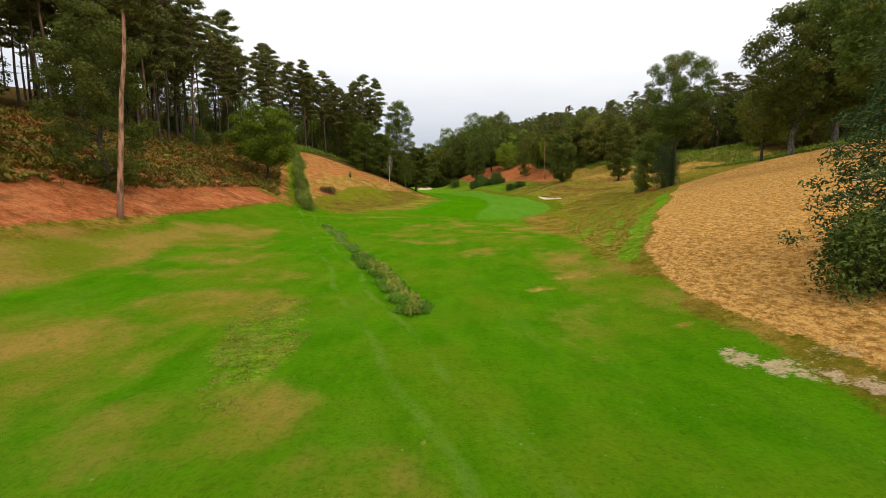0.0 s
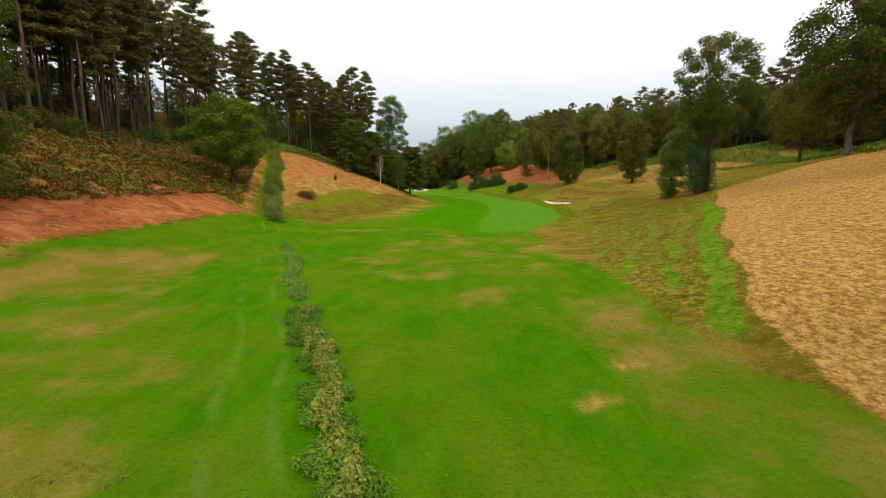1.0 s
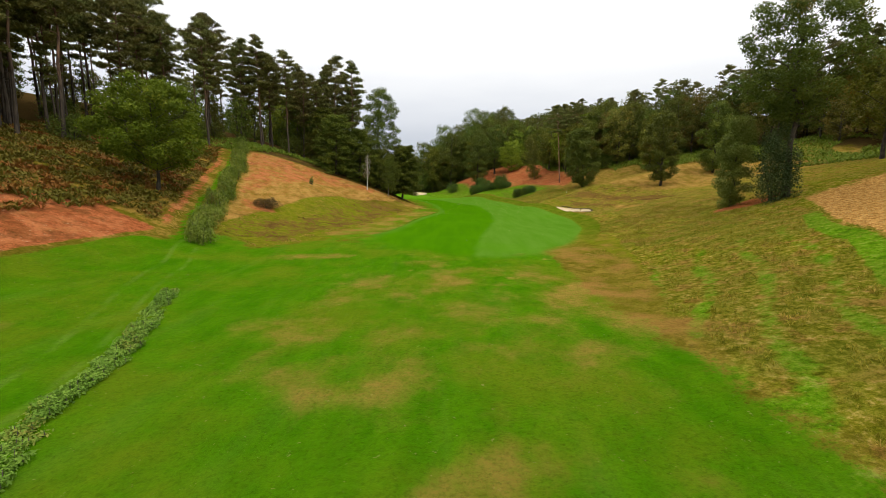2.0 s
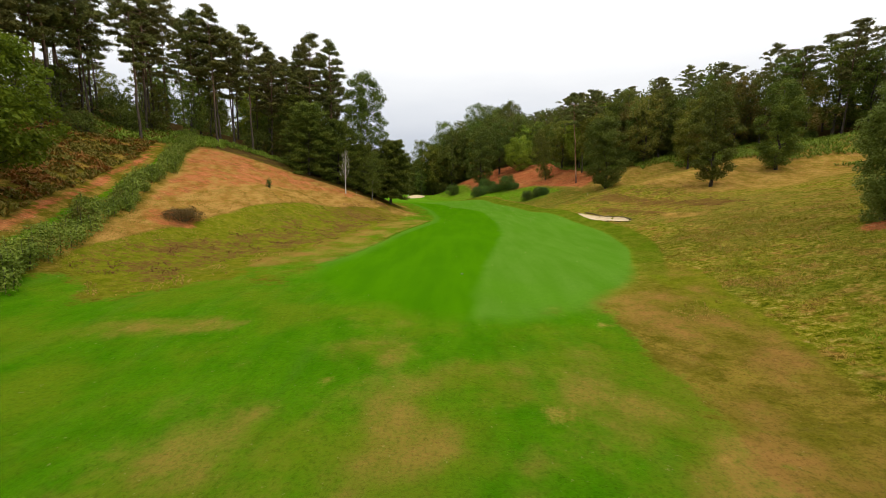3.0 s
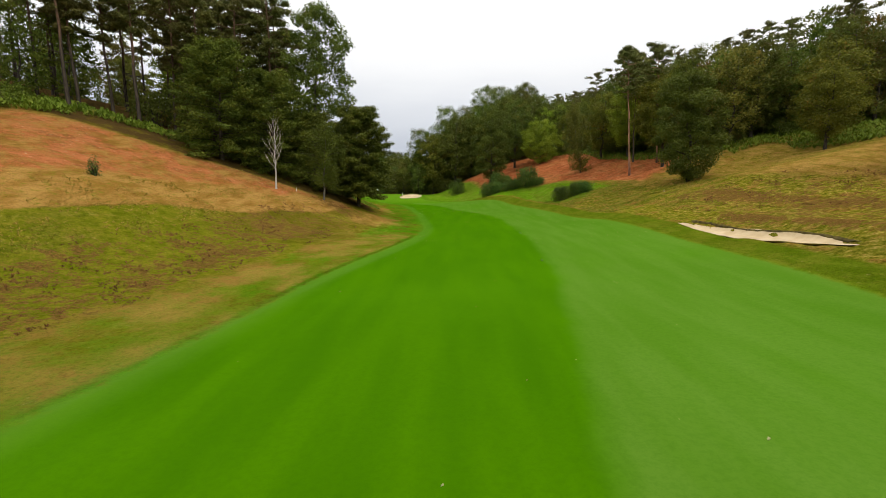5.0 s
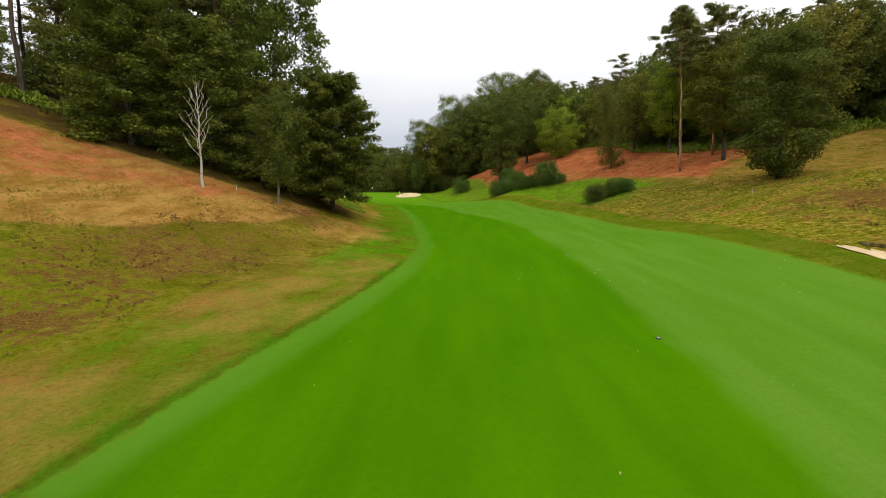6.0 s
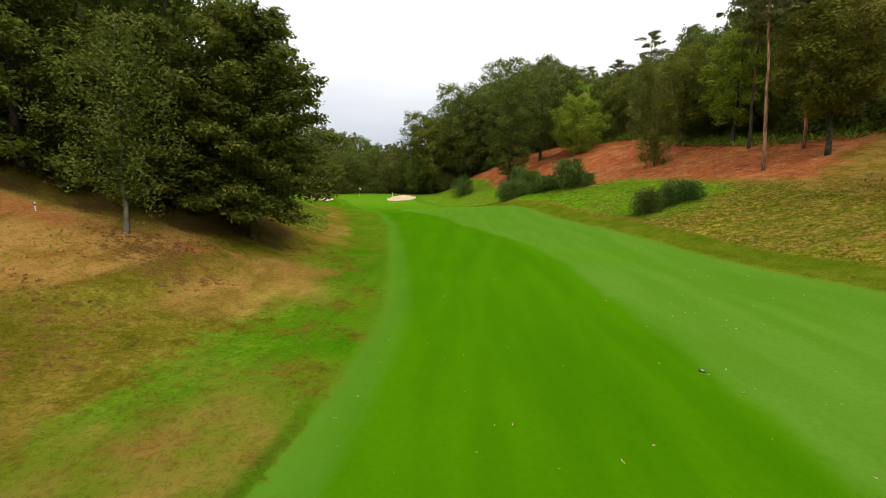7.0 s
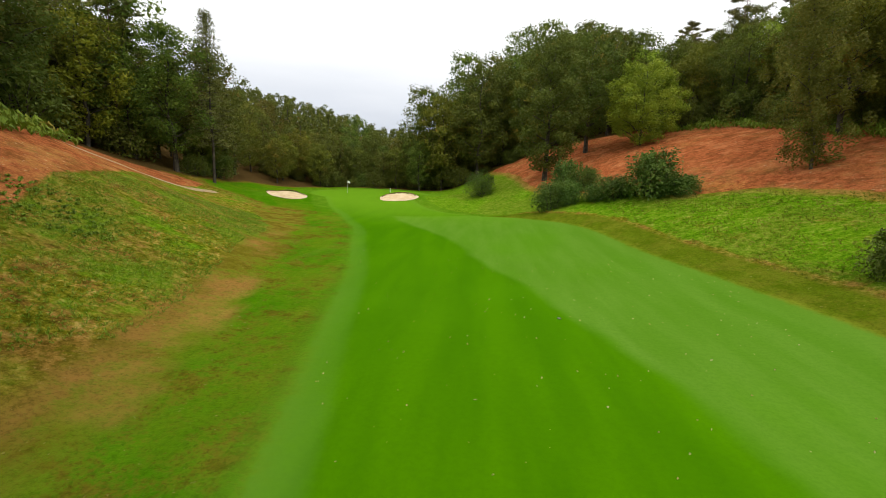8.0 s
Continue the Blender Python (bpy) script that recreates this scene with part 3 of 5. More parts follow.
    heath = max(heath, 0.72 * fade(3.4 - abs(band), 0, 2.6) * fade(y, 84, 90) * fade(120 - y, 0, 8), 0.7 * fade(1.7 - abs(x - table(y, (90, 98, 106), (27.4, 27.2, 25.2))), 0, 1.2) * fade(y, 88, 91) * fade(107 - y, 0, 3))
    straw = max(straw, 0.62 * fade(band, 4.5, 7.5) * fade(y, 84, 94) * fade(124 - y, 0, 10), 0.7 * fade(2.2 - abs(band + 6.5), 0, 1.8) * fade(y, 82, 86) * fade(93 - y, 0, 5))
    olive = max(olive, 0.8 * fade(1 - math.hypot((x - 36.4) / 3.4, (y - 105) / 4.4), 0, 0.6))
    heath = max(heath, 0.22 * fade(x - edge - 1, 0, 4) * fade(y, 36, 44) * fade(76 - y, 0, 10))
    litter = max(litter, 0.62 * fade(1 - math.hypot((x - 32) / 5.5, (y - 66) / 2.6), 0, 0.5))
    olive = max(olive, fade(x - right, 1, 5) * 0.4 * fade(130 - y, 0, 10), fade(x - 13, 0, 4) * 0.7 * fade(62 - y, -12, -2) * fade(y, 30, 40))
    dry = max(verge, max(blob(x, y, at) for at in DRY))
    dry = max(dry, 0.46 * fade(x - edge + 7, 0, 7) * fade(y, 34, 48) * fade(edge - x, -1, 0.5) * fade(72 - y, 0, 8))
    dry = max(dry, 0.62 * fade(1 - math.hypot((x + 5.4) / 4.4, (y - 117) / 8), 0, 0.7), 0.62 * fade(2.4 - abs(x - table(y, (122, 128, 132, 150, 160), (-5.0, -5.8, -7.0, -11.4, -15))), 0, 2.0) * fade(y, 118, 124) * fade(158 - y, 0, 12))
    # tufted rough, whose colour carries the shade of its hollows
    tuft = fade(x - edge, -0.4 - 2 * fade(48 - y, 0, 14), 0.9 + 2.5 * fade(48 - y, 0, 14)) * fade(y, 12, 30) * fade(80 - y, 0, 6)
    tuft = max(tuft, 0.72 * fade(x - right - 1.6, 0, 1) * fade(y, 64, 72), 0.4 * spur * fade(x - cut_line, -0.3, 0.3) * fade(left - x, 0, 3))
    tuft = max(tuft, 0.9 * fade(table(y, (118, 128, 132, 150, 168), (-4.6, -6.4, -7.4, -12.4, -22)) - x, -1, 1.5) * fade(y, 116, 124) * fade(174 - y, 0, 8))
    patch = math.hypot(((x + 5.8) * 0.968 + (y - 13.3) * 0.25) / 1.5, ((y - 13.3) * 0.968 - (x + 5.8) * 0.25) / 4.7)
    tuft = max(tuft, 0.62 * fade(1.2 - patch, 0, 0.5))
    # watered turf
    lush = fade(x + 21, -1.5, 2.5) * fade(table(y, (-40, 20, 45, 60), (9.5, 10.5, 11, 12)) - x, -1, 3) * fade(62 - yy, -6, 4)
    lush *= 1 - 0.42 * fade(1.2 - patch, 0, 0.5)
    lush = max(lush, fade(1 - math.hypot((x - 9.6) / 1.2, (y - 18.4) / 3.0), 0, 0.5))
    lush = max(lush, fade(1.6 - abs(x + 20.6), 0, 1.2) * fade(y, 28, 34) * fade(58 - y, 0, 4))
    lush = max(lush, fade(6 - abs(x - left + 1), 0, 3) * 0.56, fade(0.8 - abs(x - hedge + 1.6), 0, 0.7) * fade(y, 52, 58) * fade(112 - y, 0, 8) * 0.7)
    lush = max(lush, fade(x - right - 2.2, 0, 0.8) * fade(right + 15 - x, 0, 5) * fade(y, 126, 142) * 0.66)
    lush = max(lush, fade(left - x, 0, 1) * fade(y, 118, 134) * 0.42, fade(y, 165, 175) * 0.9 * (1 - fade(x - low_red, -2, 0.5)))
    lush = max(lush, 0.85 * fade(0.95 - abs(x - table(y, HAY_Y, HAY_X) + 1.15), 0, 0.5) * fade(y, 20, 25) * fade(58 - y, 0, 6))
    band = table(y, HAY_Y, HAY_X) - x
    lush = max(lush, 0.5 * fade(math.sin(band * 2.4), -0.2, 0.9) * fade(band, 0.4, 1.4) * fade(y, 18, 26) * fade(60 - y, 0, 12) * fade(x - edge, -0.5, 0.5))
    # a dry line along the edge of the first cut
    straw = max(straw, 0.06 * fade(0.4 - abs(x - right - 2.7), 0, 0.5) * fade(y, 112, 124) * fade(172 - y, 0, 10))
    dirt = max(path * 0.3, fade(1 - math.hypot((x - 10.3) / 1.7, (y - 10.5) / 1.1), -0.1, 0.8) * 0.55, 0.6 * fade(0.95 - abs(x - table(y, (6.5, 8.6, 10.0, 11.2, 13.0), (11.0, 9.9, 8.9, 8.2, 8.3))), 0, 0.5) * fade(y, 6.0, 7.2) * fade(13.2 - y, 0, 2.4))
    for px, py, pr in SCRAPES:
        straw = max(straw, 0.78 * fade(1 - math.hypot((x - px) / (pr * 1.5), (y - py) / pr), 0, 0.9))
    dirt = max(dirt, 0.85 * fade(0.8 - abs(x + 25.3 + 0.09 * (y - 150)), 0, 0.5) * fade(y, 147, 149) * fade(169 - y, 0, 3))
    lane = table(y, (-10, 6, 11, 21, 32, 50, 58), (8, 0.7, -1.5, -5.5, -9.9, -16.7, -19.8))
    track = x - lane - 0.75 if y < 60 else 9.0
    front = fade(73 - y, 0, 12)
    for share in (hay, bank, duff_shade):
        dry *= 1 - share
        tuft *= 1 - share
        lush *= 1 - share
        straw *= 1 - share
    return mown, stripe, lush, straw, hay, litter * (1 - duff_shade * 0.8), duff_shade, dirt, track, heath, olive, rim, dry, tuft * (1 - litter), front


SCRAPES = ((6.7, 22.7, 0.75), (5.0, 20.6, 0.8), (7.8, 22.1, 0.4), (8.4, 14.0, 0.5), (6.8, 27.2, 0.35), (9.5, 48.6, 0.4), (8.2, 60.5, 0.5), (10.2, 58.2, 0.5), (6.2, 50.3, 0.7), (-0.4, 51.8, 0.5), (4.4, 20.2, 0.5))
ZONES = ("mown", "stripe", "lush", "straw", "hay", "litter", "duff_shade", "dirt", "track", "heath", "olive", "rim", "dry", "tuft", "front")


def lines(low, high, step, far):
    """Grid lines, even between low and high and ever wider out to far."""
    mid = list(np.arange(low, high + step / 2, step))
    out, d = [], step
    while mid[-1] + sum(out) < far:
        d *= 1.28
        out.append(d)
    sums = list(np.cumsum(out))
    return [low - v for v in reversed(sums)] + mid + [high + v for v in sums]


def build_ground():
    xs, ys = lines(-34, 37, 0.5, 2600), lines(-6, 206, 0.5, 2600)
    w = len(xs)
    verts = [(x, y, land(x, y)) for y in ys for x in xs]
    faces = [(j * w + i, j * w + i + 1, j * w + w + i + 1, j * w + w + i) for j in range(len(ys) - 1) for i in range(w - 1)]
    me = bpy.data.meshes.new("ground")
    me.from_pydata(verts, [], faces)
    me.polygons.foreach_set("use_smooth", [True] * len(faces))
    values = np.array([zones(x, y) for x, y, _ in verts], dtype=np.float32)
    for i, key in enumerate(ZONES):
        me.attributes.new(key, "FLOAT", "POINT").data.foreach_set("value", values[:, i])
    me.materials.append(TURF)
    return tagged(new("ground", me), "valley floor of mown green turf between rough grassy slopes", "ground", kind="structure")


build_ground()


def build_bunker(bx, by, turn, a, b, deep):
    """A sheet of raked sand in its hollow, with a ragged edge."""
    rings, sides = 8, 60
    rng = random.Random(int(bx * 10))
    edge = [1 + 0.10 * math.sin(3 * k / sides * 2 * math.pi + rng.random()) + 0.025 * rng.uniform(-1, 1) for k in range(sides)]
    c, s = math.cos(turn), math.sin(turn)
    verts, faces = [(bx, by, land(bx, by) + 0.05)], []
    for r in range(1, rings + 1):
        for k in range(sides):
            q = r / rings * 0.93 * edge[k]
            u, v = a * q * math.cos(2 * math.pi * k / sides), b * q * math.sin(2 * math.pi * k / sides)
            x, y = bx + u * c - v * s, by + u * s + v * c
            verts.append((x, y, land(x, y) + 0.1 - 0.05 * (r / rings) ** 2 + 0.03 * noise.noise((x, y, 0))))
    for k in range(sides):
        faces.append((0, 1 + k, 1 + (k + 1) % sides))
        for r in range(rings - 1):
            i, j = 1 + r * sides + k, 1 + r * sides + (k + 1) % sides
            faces.append((i, i + sides, j + sides, j))
    me = bpy.data.meshes.new("sand")
    me.from_pydata(verts, [], faces)
    me.polygons.foreach_set("use_smooth", [True] * len(faces))
    me.materials.append(SAND)
    return tagged(new("bunker_sand", me), "pale raked sand lying in a shallow golf bunker", "bunker", "bunkers of the hole", "structure")


def build_lip(bx, by, turn, a, b, deep):
    """The undercut edge of turf on the upper side of a bunker."""
    rng = random.Random(int(bx * 7))
    c, s = math.cos(turn), math.sin(turn)
    side = -1 if bx > 0 else 1
    verts, n = [], 46
    for k in range(n):
        ang = side * math.pi * (0.14 + 0.72 * k / (n - 1))
        wave = 0.93 + 0.05 * math.sin(ang * 5 + bx) + rng.uniform(-0.02, 0.02)
        for q, up in ((wave, -0.1), (wave + 0.01, 0.06 + 0.07 * rng.random()), (wave + 0.06, 0.1), (wave + 0.14, -0.1)):
            u, v = a * q * math.cos(ang), b * q * math.sin(ang)
            x, y = bx + u * c - v * s, by + u * s + v * c
            verts.append((x, y, land(x, y) + up))
    faces = [(4 * k + i, 4 * k + 4 + i, 4 * k + 5 + i, 4 * k + 1 + i) for k in range(n - 1) for i in range(3)]
    me = bpy.data.meshes.new("lip")
    me.from_pydata(verts, [], faces)
    me.materials.append(LIP)
    return tagged(new("bunker_lip", me), "dark overhanging turf edge of a bunker", "bunker", "bunkers of the hole", "structure")


for hollow in BUNKERS:
    build_bunker(*hollow)
    build_lip(*hollow)

# ---- plants: how they are made ----
def joined(pieces):
    """Several (verts, faces) as one."""
    verts, faces, base = [], [], 0
    for v, f in pieces:
        verts.extend(map(tuple, v))
        faces.extend(tuple(i + base for i in face) for face in f)
        base += len(v)
    return verts, faces


def part(name, shape, material, parent, label="", smooth=False):
    """Links a shape as one mesh under its thing."""
    me = bpy.data.meshes.new(name)
    me.from_pydata([tuple(v) for v in shape[0]], [], [tuple(f) for f in shape[1]])
    if smooth:
        me.polygons.foreach_set("use_smooth", [True] * len(me.polygons))
    me.materials.append(material)
    ob = new(name, me)
    ob.parent = parent
    return tagged(ob, label)


def tube(points, radii, sides=7):
    """A tapered limb along a line of points."""
    points = [Vector(p) for p in points]
    verts, faces = [], []
    for i, p in enumerate(points):
        way = (points[min(i + 1, len(points) - 1)] - points[max(i - 1, 0)]).normalized()
        side = way.orthogonal().normalized()
        if abs(way.z) > 0.6:
            side = (Vector((1, 0, 0)) - way * way.x).normalized()
        across = way.cross(side)
        for k in range(sides):
            a = 2 * math.pi * k / sides
            verts.append(p + (side * math.cos(a) + across * math.sin(a)) * radii[i])
    for i in range(len(points) - 1):
        for k in range(sides):
            a, b = i * sides + k, i * sides + (k + 1) % sides
            faces.append((a, b, b + sides, a + sides))
    faces.append(tuple(range((len(points) - 1) * sides, len(points) * sides)))
    return verts, faces


def bent(rng, start, end, n=5, wander=0.1, sag=0.0):
    """A crooked line from start to end."""
    start, end = Vector(start), Vector(end)
    long = (end - start).length
    out = []
    for i in range(n):
        u = i / (n - 1)
        p = start.lerp(end, u) + Vector((rng.uniform(-1, 1), rng.uniform(-1, 1), rng.uniform(-0.6, 0.6))) * wander * long * math.sin(math.pi * min(u, 0.85))
        p.z -= sag * long * u * u
        out.append(p)
    return out


def taper(n, low, high):
    return [low + (high - low) * (i / (n - 1)) ** 0.8 for i in range(n)]


def leaves(seed, clumps, count, size, slim=0.5, up=0.6, shell=0.35):
    """Leaves in clumps: each clump is a centre and three radii. Diamonds that lie at every angle."""
    g = np.random.default_rng(seed)
    c = np.array([k[0] for k in clumps], float)
    r = np.array([k[1] for k in clumps], float)
    pick = g.choice(len(clumps), count, p=(r.prod(1) ** 0.6) / (r.prod(1) ** 0.6).sum())
    d = g.normal(size=(count, 3))
    d /= np.linalg.norm(d, axis=1)[:, None]
    far = shell + (1 - shell) * g.random(count)[:, None] ** 0.6
    p = c[pick] + d * far * r[pick] + g.normal(size=(count, 3)) * 0.06 * r[pick]
    nrm = d * 0.5 + g.normal(size=(count, 3)) * 0.55 + np.array([0, 0, up])
    nrm /= np.linalg.norm(nrm, axis=1)[:, None]
    t = np.cross(nrm, g.normal(size=(count, 3)))
    t /= np.linalg.norm(t, axis=1)[:, None]
    b = np.cross(nrm, t)
    s = (size * g.uniform(0.6, 1.35, count))[:, None]
    verts = np.stack([p - t * s * 0.5, p + b * s * slim * 0.5, p + t * s * 0.5 - nrm * s * 0.12, p - b * s * slim * 0.5], 1).reshape(-1, 3)
    faces = np.arange(count * 4).reshape(-1, 4)
    return verts, faces


def wood(limbs, fine, stem, material, root, name="limb", sides=9):
    """The stem and its limbs: each limb a part of its own on a tree that is seen closely, else grown together with the stem."""
    trunk = part("trunk", stem if fine else joined([stem, *limbs]), material[0], root, smooth=True)
    for shape in limbs if fine else ():
        part(name, shape, material[1], trunk, smooth=True)


def stand(name, at, label, category, group="", size=1.0):
    """The empty at the foot of a thing that parents its parts."""
    ob = new(name)
    ob.location = (at[0], at[1], land(at[0], at[1]) - 0.1)
    ob.scale = (size,) * 3
    return tagged(ob, label, category, group)


def make_pine(name, at, seed, tall=18.0, bare=0.5, label="", bark=None, count=8000, wide=3.5, leaf=0.3, fine=False, lean=0.0):
    """A Scots pine: a long bare stem and a ragged crown of flat clumps."""
    rng = random.Random(seed)
    root = stand(name, at, label or "tall Scots pine with a bare reddish trunk and ragged crown", "tree", "pines on the slopes")
    line = bent(rng, (0, 0, 0), (rng.uniform(-0.6, 0.6) + lean * tall, rng.uniform(-0.6, 0.6), tall), 9, 0.006)
    girth = 0.0082 * tall
    limbs, clumps = [], []
    n = 34
    for i in range(n):
        u = bare + (1 - bare) * (i / (n - 1)) ** 0.9
        v = (u - bare) / (1 - bare)
        k = min(int(u * 8), 7)
        base = line[k].lerp(line[k + 1], u * 8 - k)
        a = i * 2.4 + rng.uniform(-0.7, 0.7)
        reach = wide * (0.2 + 0.8 * math.sin(math.pi * min(1, 0.2 + 0.72 * (1 - v)))) * rng.uniform(0.45, 1.12)
        if u > 0.93:
            reach *= 0.45
        tip = base + Vector((math.cos(a) * reach, math.sin(a) * reach, reach * rng.uniform(-0.08, 0.42)))
        if count > 3000 or i % 3 == 0:
            limbs.append(tube(bent(rng, base, tip, 4, 0.08), taper(4, 0.06, 0.015), 5 if count > 3000 else 4))
        for q in (0.5, 0.78, 1.0):
            c = base.lerp(tip, q) + Vector((rng.uniform(-0.35, 0.35), rng.uniform(-0.35, 0.35), 0.15))
            r = rng.uniform(0.45, 0.95) * (0.72 + 0.1 * wide)
            clumps.append((c, (r, r, r * 0.46)))
    for i in range(0 if fine else 4):
        z = rng.uniform(0.25, bare) * tall
        a = rng.uniform(0, 6.3)
        k = min(int(z / tall * 8), 7)
        limbs.append(tube(bent(rng, line[k], line[k] + Vector((math.cos(a), math.sin(a), 0.1)) * rng.uniform(0.6, 1.6), 3, 0.1), (0.05, 0.035, 0.015), 5))
    clumps.append((line[-1], (0.7, 0.7, 0.9)))
    wood(limbs, fine, tube(line, [girth * 1.25] + taper(8, girth, 0.05)), (bark or PINE_BARK, bark or PINE_BARK), root)
    core = [(c, tuple(v * 0.6 for v in r)) for c, r in clumps]
    part("crown", joined([leaves(seed, clumps, count, leaf, 0.34, 0.45, 0.15), leaves(seed + 500, core, count // 8, leaf * 1.9, 0.6, 0.6, 0.0)]), PINE_LEAF, root)
    return root


def make_broadleaf(name, at, seed, tall=12.0, wide=4.0, low=0.16, leaf_mat=None, label="", bark=None, count=6500, leaf=0.3, group="", clump=1.0, peak=1.0, lean=0.0):
    """A spreading tree: a short stem, limbs that fork, and leaf clumps over a rounded, uneven crown."""
    rng = random.Random(seed)
    root = stand(name, at, label or "broad-leaved tree with a full dark green crown", "tree", group)
    girth = 0.015 * tall
    top = Vector((lean * tall, 0, tall * 0.9))
    line = bent(rng, (0, 0, 0), top, 8, 0.03)
    limbs, clumps = [], []
    mid, half = tall * (low + 1) / 2, tall * (1 - low) / 2
    n = int(34 * (wide / 4) ** 0.5 * (tall / 12) ** 0.5 / clump) + 8
    for i in range(n):
        v = 1 - 2 * (i + 0.5) / n
        z = mid + half * v * 0.93
        ring = max(0.0, 1 - abs(v) ** (2.2 if v < 0 else 1.9 / peak)) ** 0.5
        a = i * 2.39996 + rng.uniform(-0.4, 0.4)
        r = wide * ring * rng.uniform(0.62, 1.0)
        c = Vector((math.cos(a) * r + lean * z, math.sin(a) * r, z + rng.uniform(-0.4, 0.4)))
        s = rng.uniform(0.75, 1.3) * clump * (0.6 + 0.14 * wide)
        clumps.append((c, (s, s, s * 0.72)))
        if i % (2 if count > 4000 else 6) == 0:
            u = max(low * 0.7, min(0.95, (z - r * 0.55) / (tall * 0.9)))
            k = min(int(u * 7), 6)
            base = line[k].lerp(line[k + 1], u * 7 - k)
            limbs.append(tube(bent(rng, base, c, 5, 0.08), taper(5, girth * 0.4 * (1.1 - u), 0.02), 5))
    for z in (0.45, 0.6, 0.75):
        clumps.append(((lean * z * tall, 0, z * tall), (wide * 0.45, wide * 0.45, half * 0.3)))
    wood(limbs, count > 8000, tube(line, [girth * 1.4] + taper(7, girth, 0.04)), (bark or DARK_BARK,) * 2, root)
    core = [(c, tuple(v * 0.55 for v in r)) for c, r in clumps]
    part("crown", joined([leaves(seed, clumps, count, leaf, 0.62, 0.55), leaves(seed + 500, core, int(count ** 0.5 * 6), leaf * 1.7, 0.8, 0.3, 0.0)]), leaf_mat or OAK_LEAF, root)
    return root


def make_layered(name, at, seed, tall=12.0, wide=4.3, label="", count=26000, leaf=0.2, leaf_mat=None, bark=None, low=0.1):
    """A young beech: level sprays of leaves in many tiers on thin boughs, narrowing to the top, with twigs that stick out."""
    rng = random.Random(seed)
    root = stand(name, at, label, "tree")
    line = bent(rng, (0, 0, 0), (0.3, 0.1, tall * 0.95), 8, 0.015)
    limbs, clumps = [], []
    n = 78
    for i in range(n):
        u = low + (0.97 - low) * i / (n - 1)
        k = min(int(u * 7), 6)
        base = line[k].lerp(line[k + 1], u * 7 - k)
        a = i * 2.39996 + rng.uniform(-0.3, 0.3)
        v = (u - low) / (1 - low)
        reach = wide * (0.82 + 0.75 * v if v < 0.3 else 1.045 - 0.8 * ((v - 0.3) / 0.7) ** 1.8) * rng.uniform(0.72, 1.08)
        tip = base + Vector((math.cos(a) * reach, math.sin(a) * reach, reach * (-0.05 + 0.6 * v) - 0.4 * (1 - v)))
        limbs.append(tube(bent(rng, base, tip, 5, 0.05, 0.05), taper(5, 0.05 * (1.2 - v), 0.008), 5))
        for q, s in ((0.35, 0.75), (0.6, 0.95), (0.82, 0.9), (1.0, 0.65)):
            c = base.lerp(tip, q) + Vector((rng.uniform(-0.3, 0.3), rng.uniform(-0.3, 0.3), rng.uniform(-0.1, 0.15)))
            clumps.append((c, (s * 1.15, s * 1.15, s * 0.52)))
        if i % 2:
            limbs.append(tube(bent(rng, tip, tip + (tip - base).normalized() * rng.uniform(0.4, 0.9) + Vector((0, 0, 0.25)), 3, 0.05), (0.012, 0.009, 0.005), 4))
    wood(limbs, True, tube(line, [0.27] + taper(7, 0.2, 0.03), 9), (bark or DARK_BARK,) * 2, root)
    core = [(c, tuple(v * 0.7 for v in r)) for c, r in clumps]
    part("crown", joined([leaves(seed, clumps, count, leaf, 0.6, 0.8, 0.1), leaves(seed + 500, core, count // 7, leaf * 1.5, 0.7, 1.2, 0.0)]), leaf_mat or BEECH_LEAF, root)
    return root


def make_birch(name, at, seed, tall=11.0, wide=2.6, label="", count=6000, leaf=0.2, leaf_mat=None, lean=0.05, low=0.12, bark=None):
    """A birch: a slim pale stem and thin hanging boughs."""
    rng = random.Random(seed)
    root = stand(name, at, label or "slim birch with thin hanging foliage", "tree", "birches on the slopes")
    line = bent(rng, (0, 0, 0), (lean * tall, 0, tall), 8, 0.02)
    limbs, clumps = [], []
    for i in range(30):
        u = low + (0.98 - low) * i / 29
        k = min(int(u * 7), 6)
        base = line[k].lerp(line[k + 1], u * 7 - k)
        a = i * 2.39996
        v = (u - low) / (1 - low)
        reach = wide * (0.55 + 0.5 * math.sin(math.pi * min(1, v + 0.15))) * rng.uniform(0.6, 1.05) * (1 if v < 0.85 else 0.5)
        tip = base + Vector((math.cos(a) * reach, math.sin(a) * reach, reach * 0.35))
        limbs.append(tube(bent(rng, base, tip, 4, 0.06, 0.1), taper(4, 0.035, 0.008), 4))
        for q in (0.6, 1.0):
            c = base.lerp(tip, q)
            s = rng.uniform(0.45, 0.75) * (0.6 + 0.15 * wide)
            clumps.append((c - Vector((0, 0, s * 0.7)), (s * 0.8, s * 0.8, s * 1.35)))
        clumps.append((base, (0.3 * reach + 0.25, 0.3 * reach + 0.25, 0.6)))
    wood(limbs, True, tube(line, [0.13] + taper(7, 0.1, 0.02)), (bark or BIRCH_BARK, DARK_BARK), root)
    part("crown", leaves(seed, clumps, count, leaf, 0.5, 0.2, 0.1), leaf_mat or BIRCH_LEAF, root)
    return root


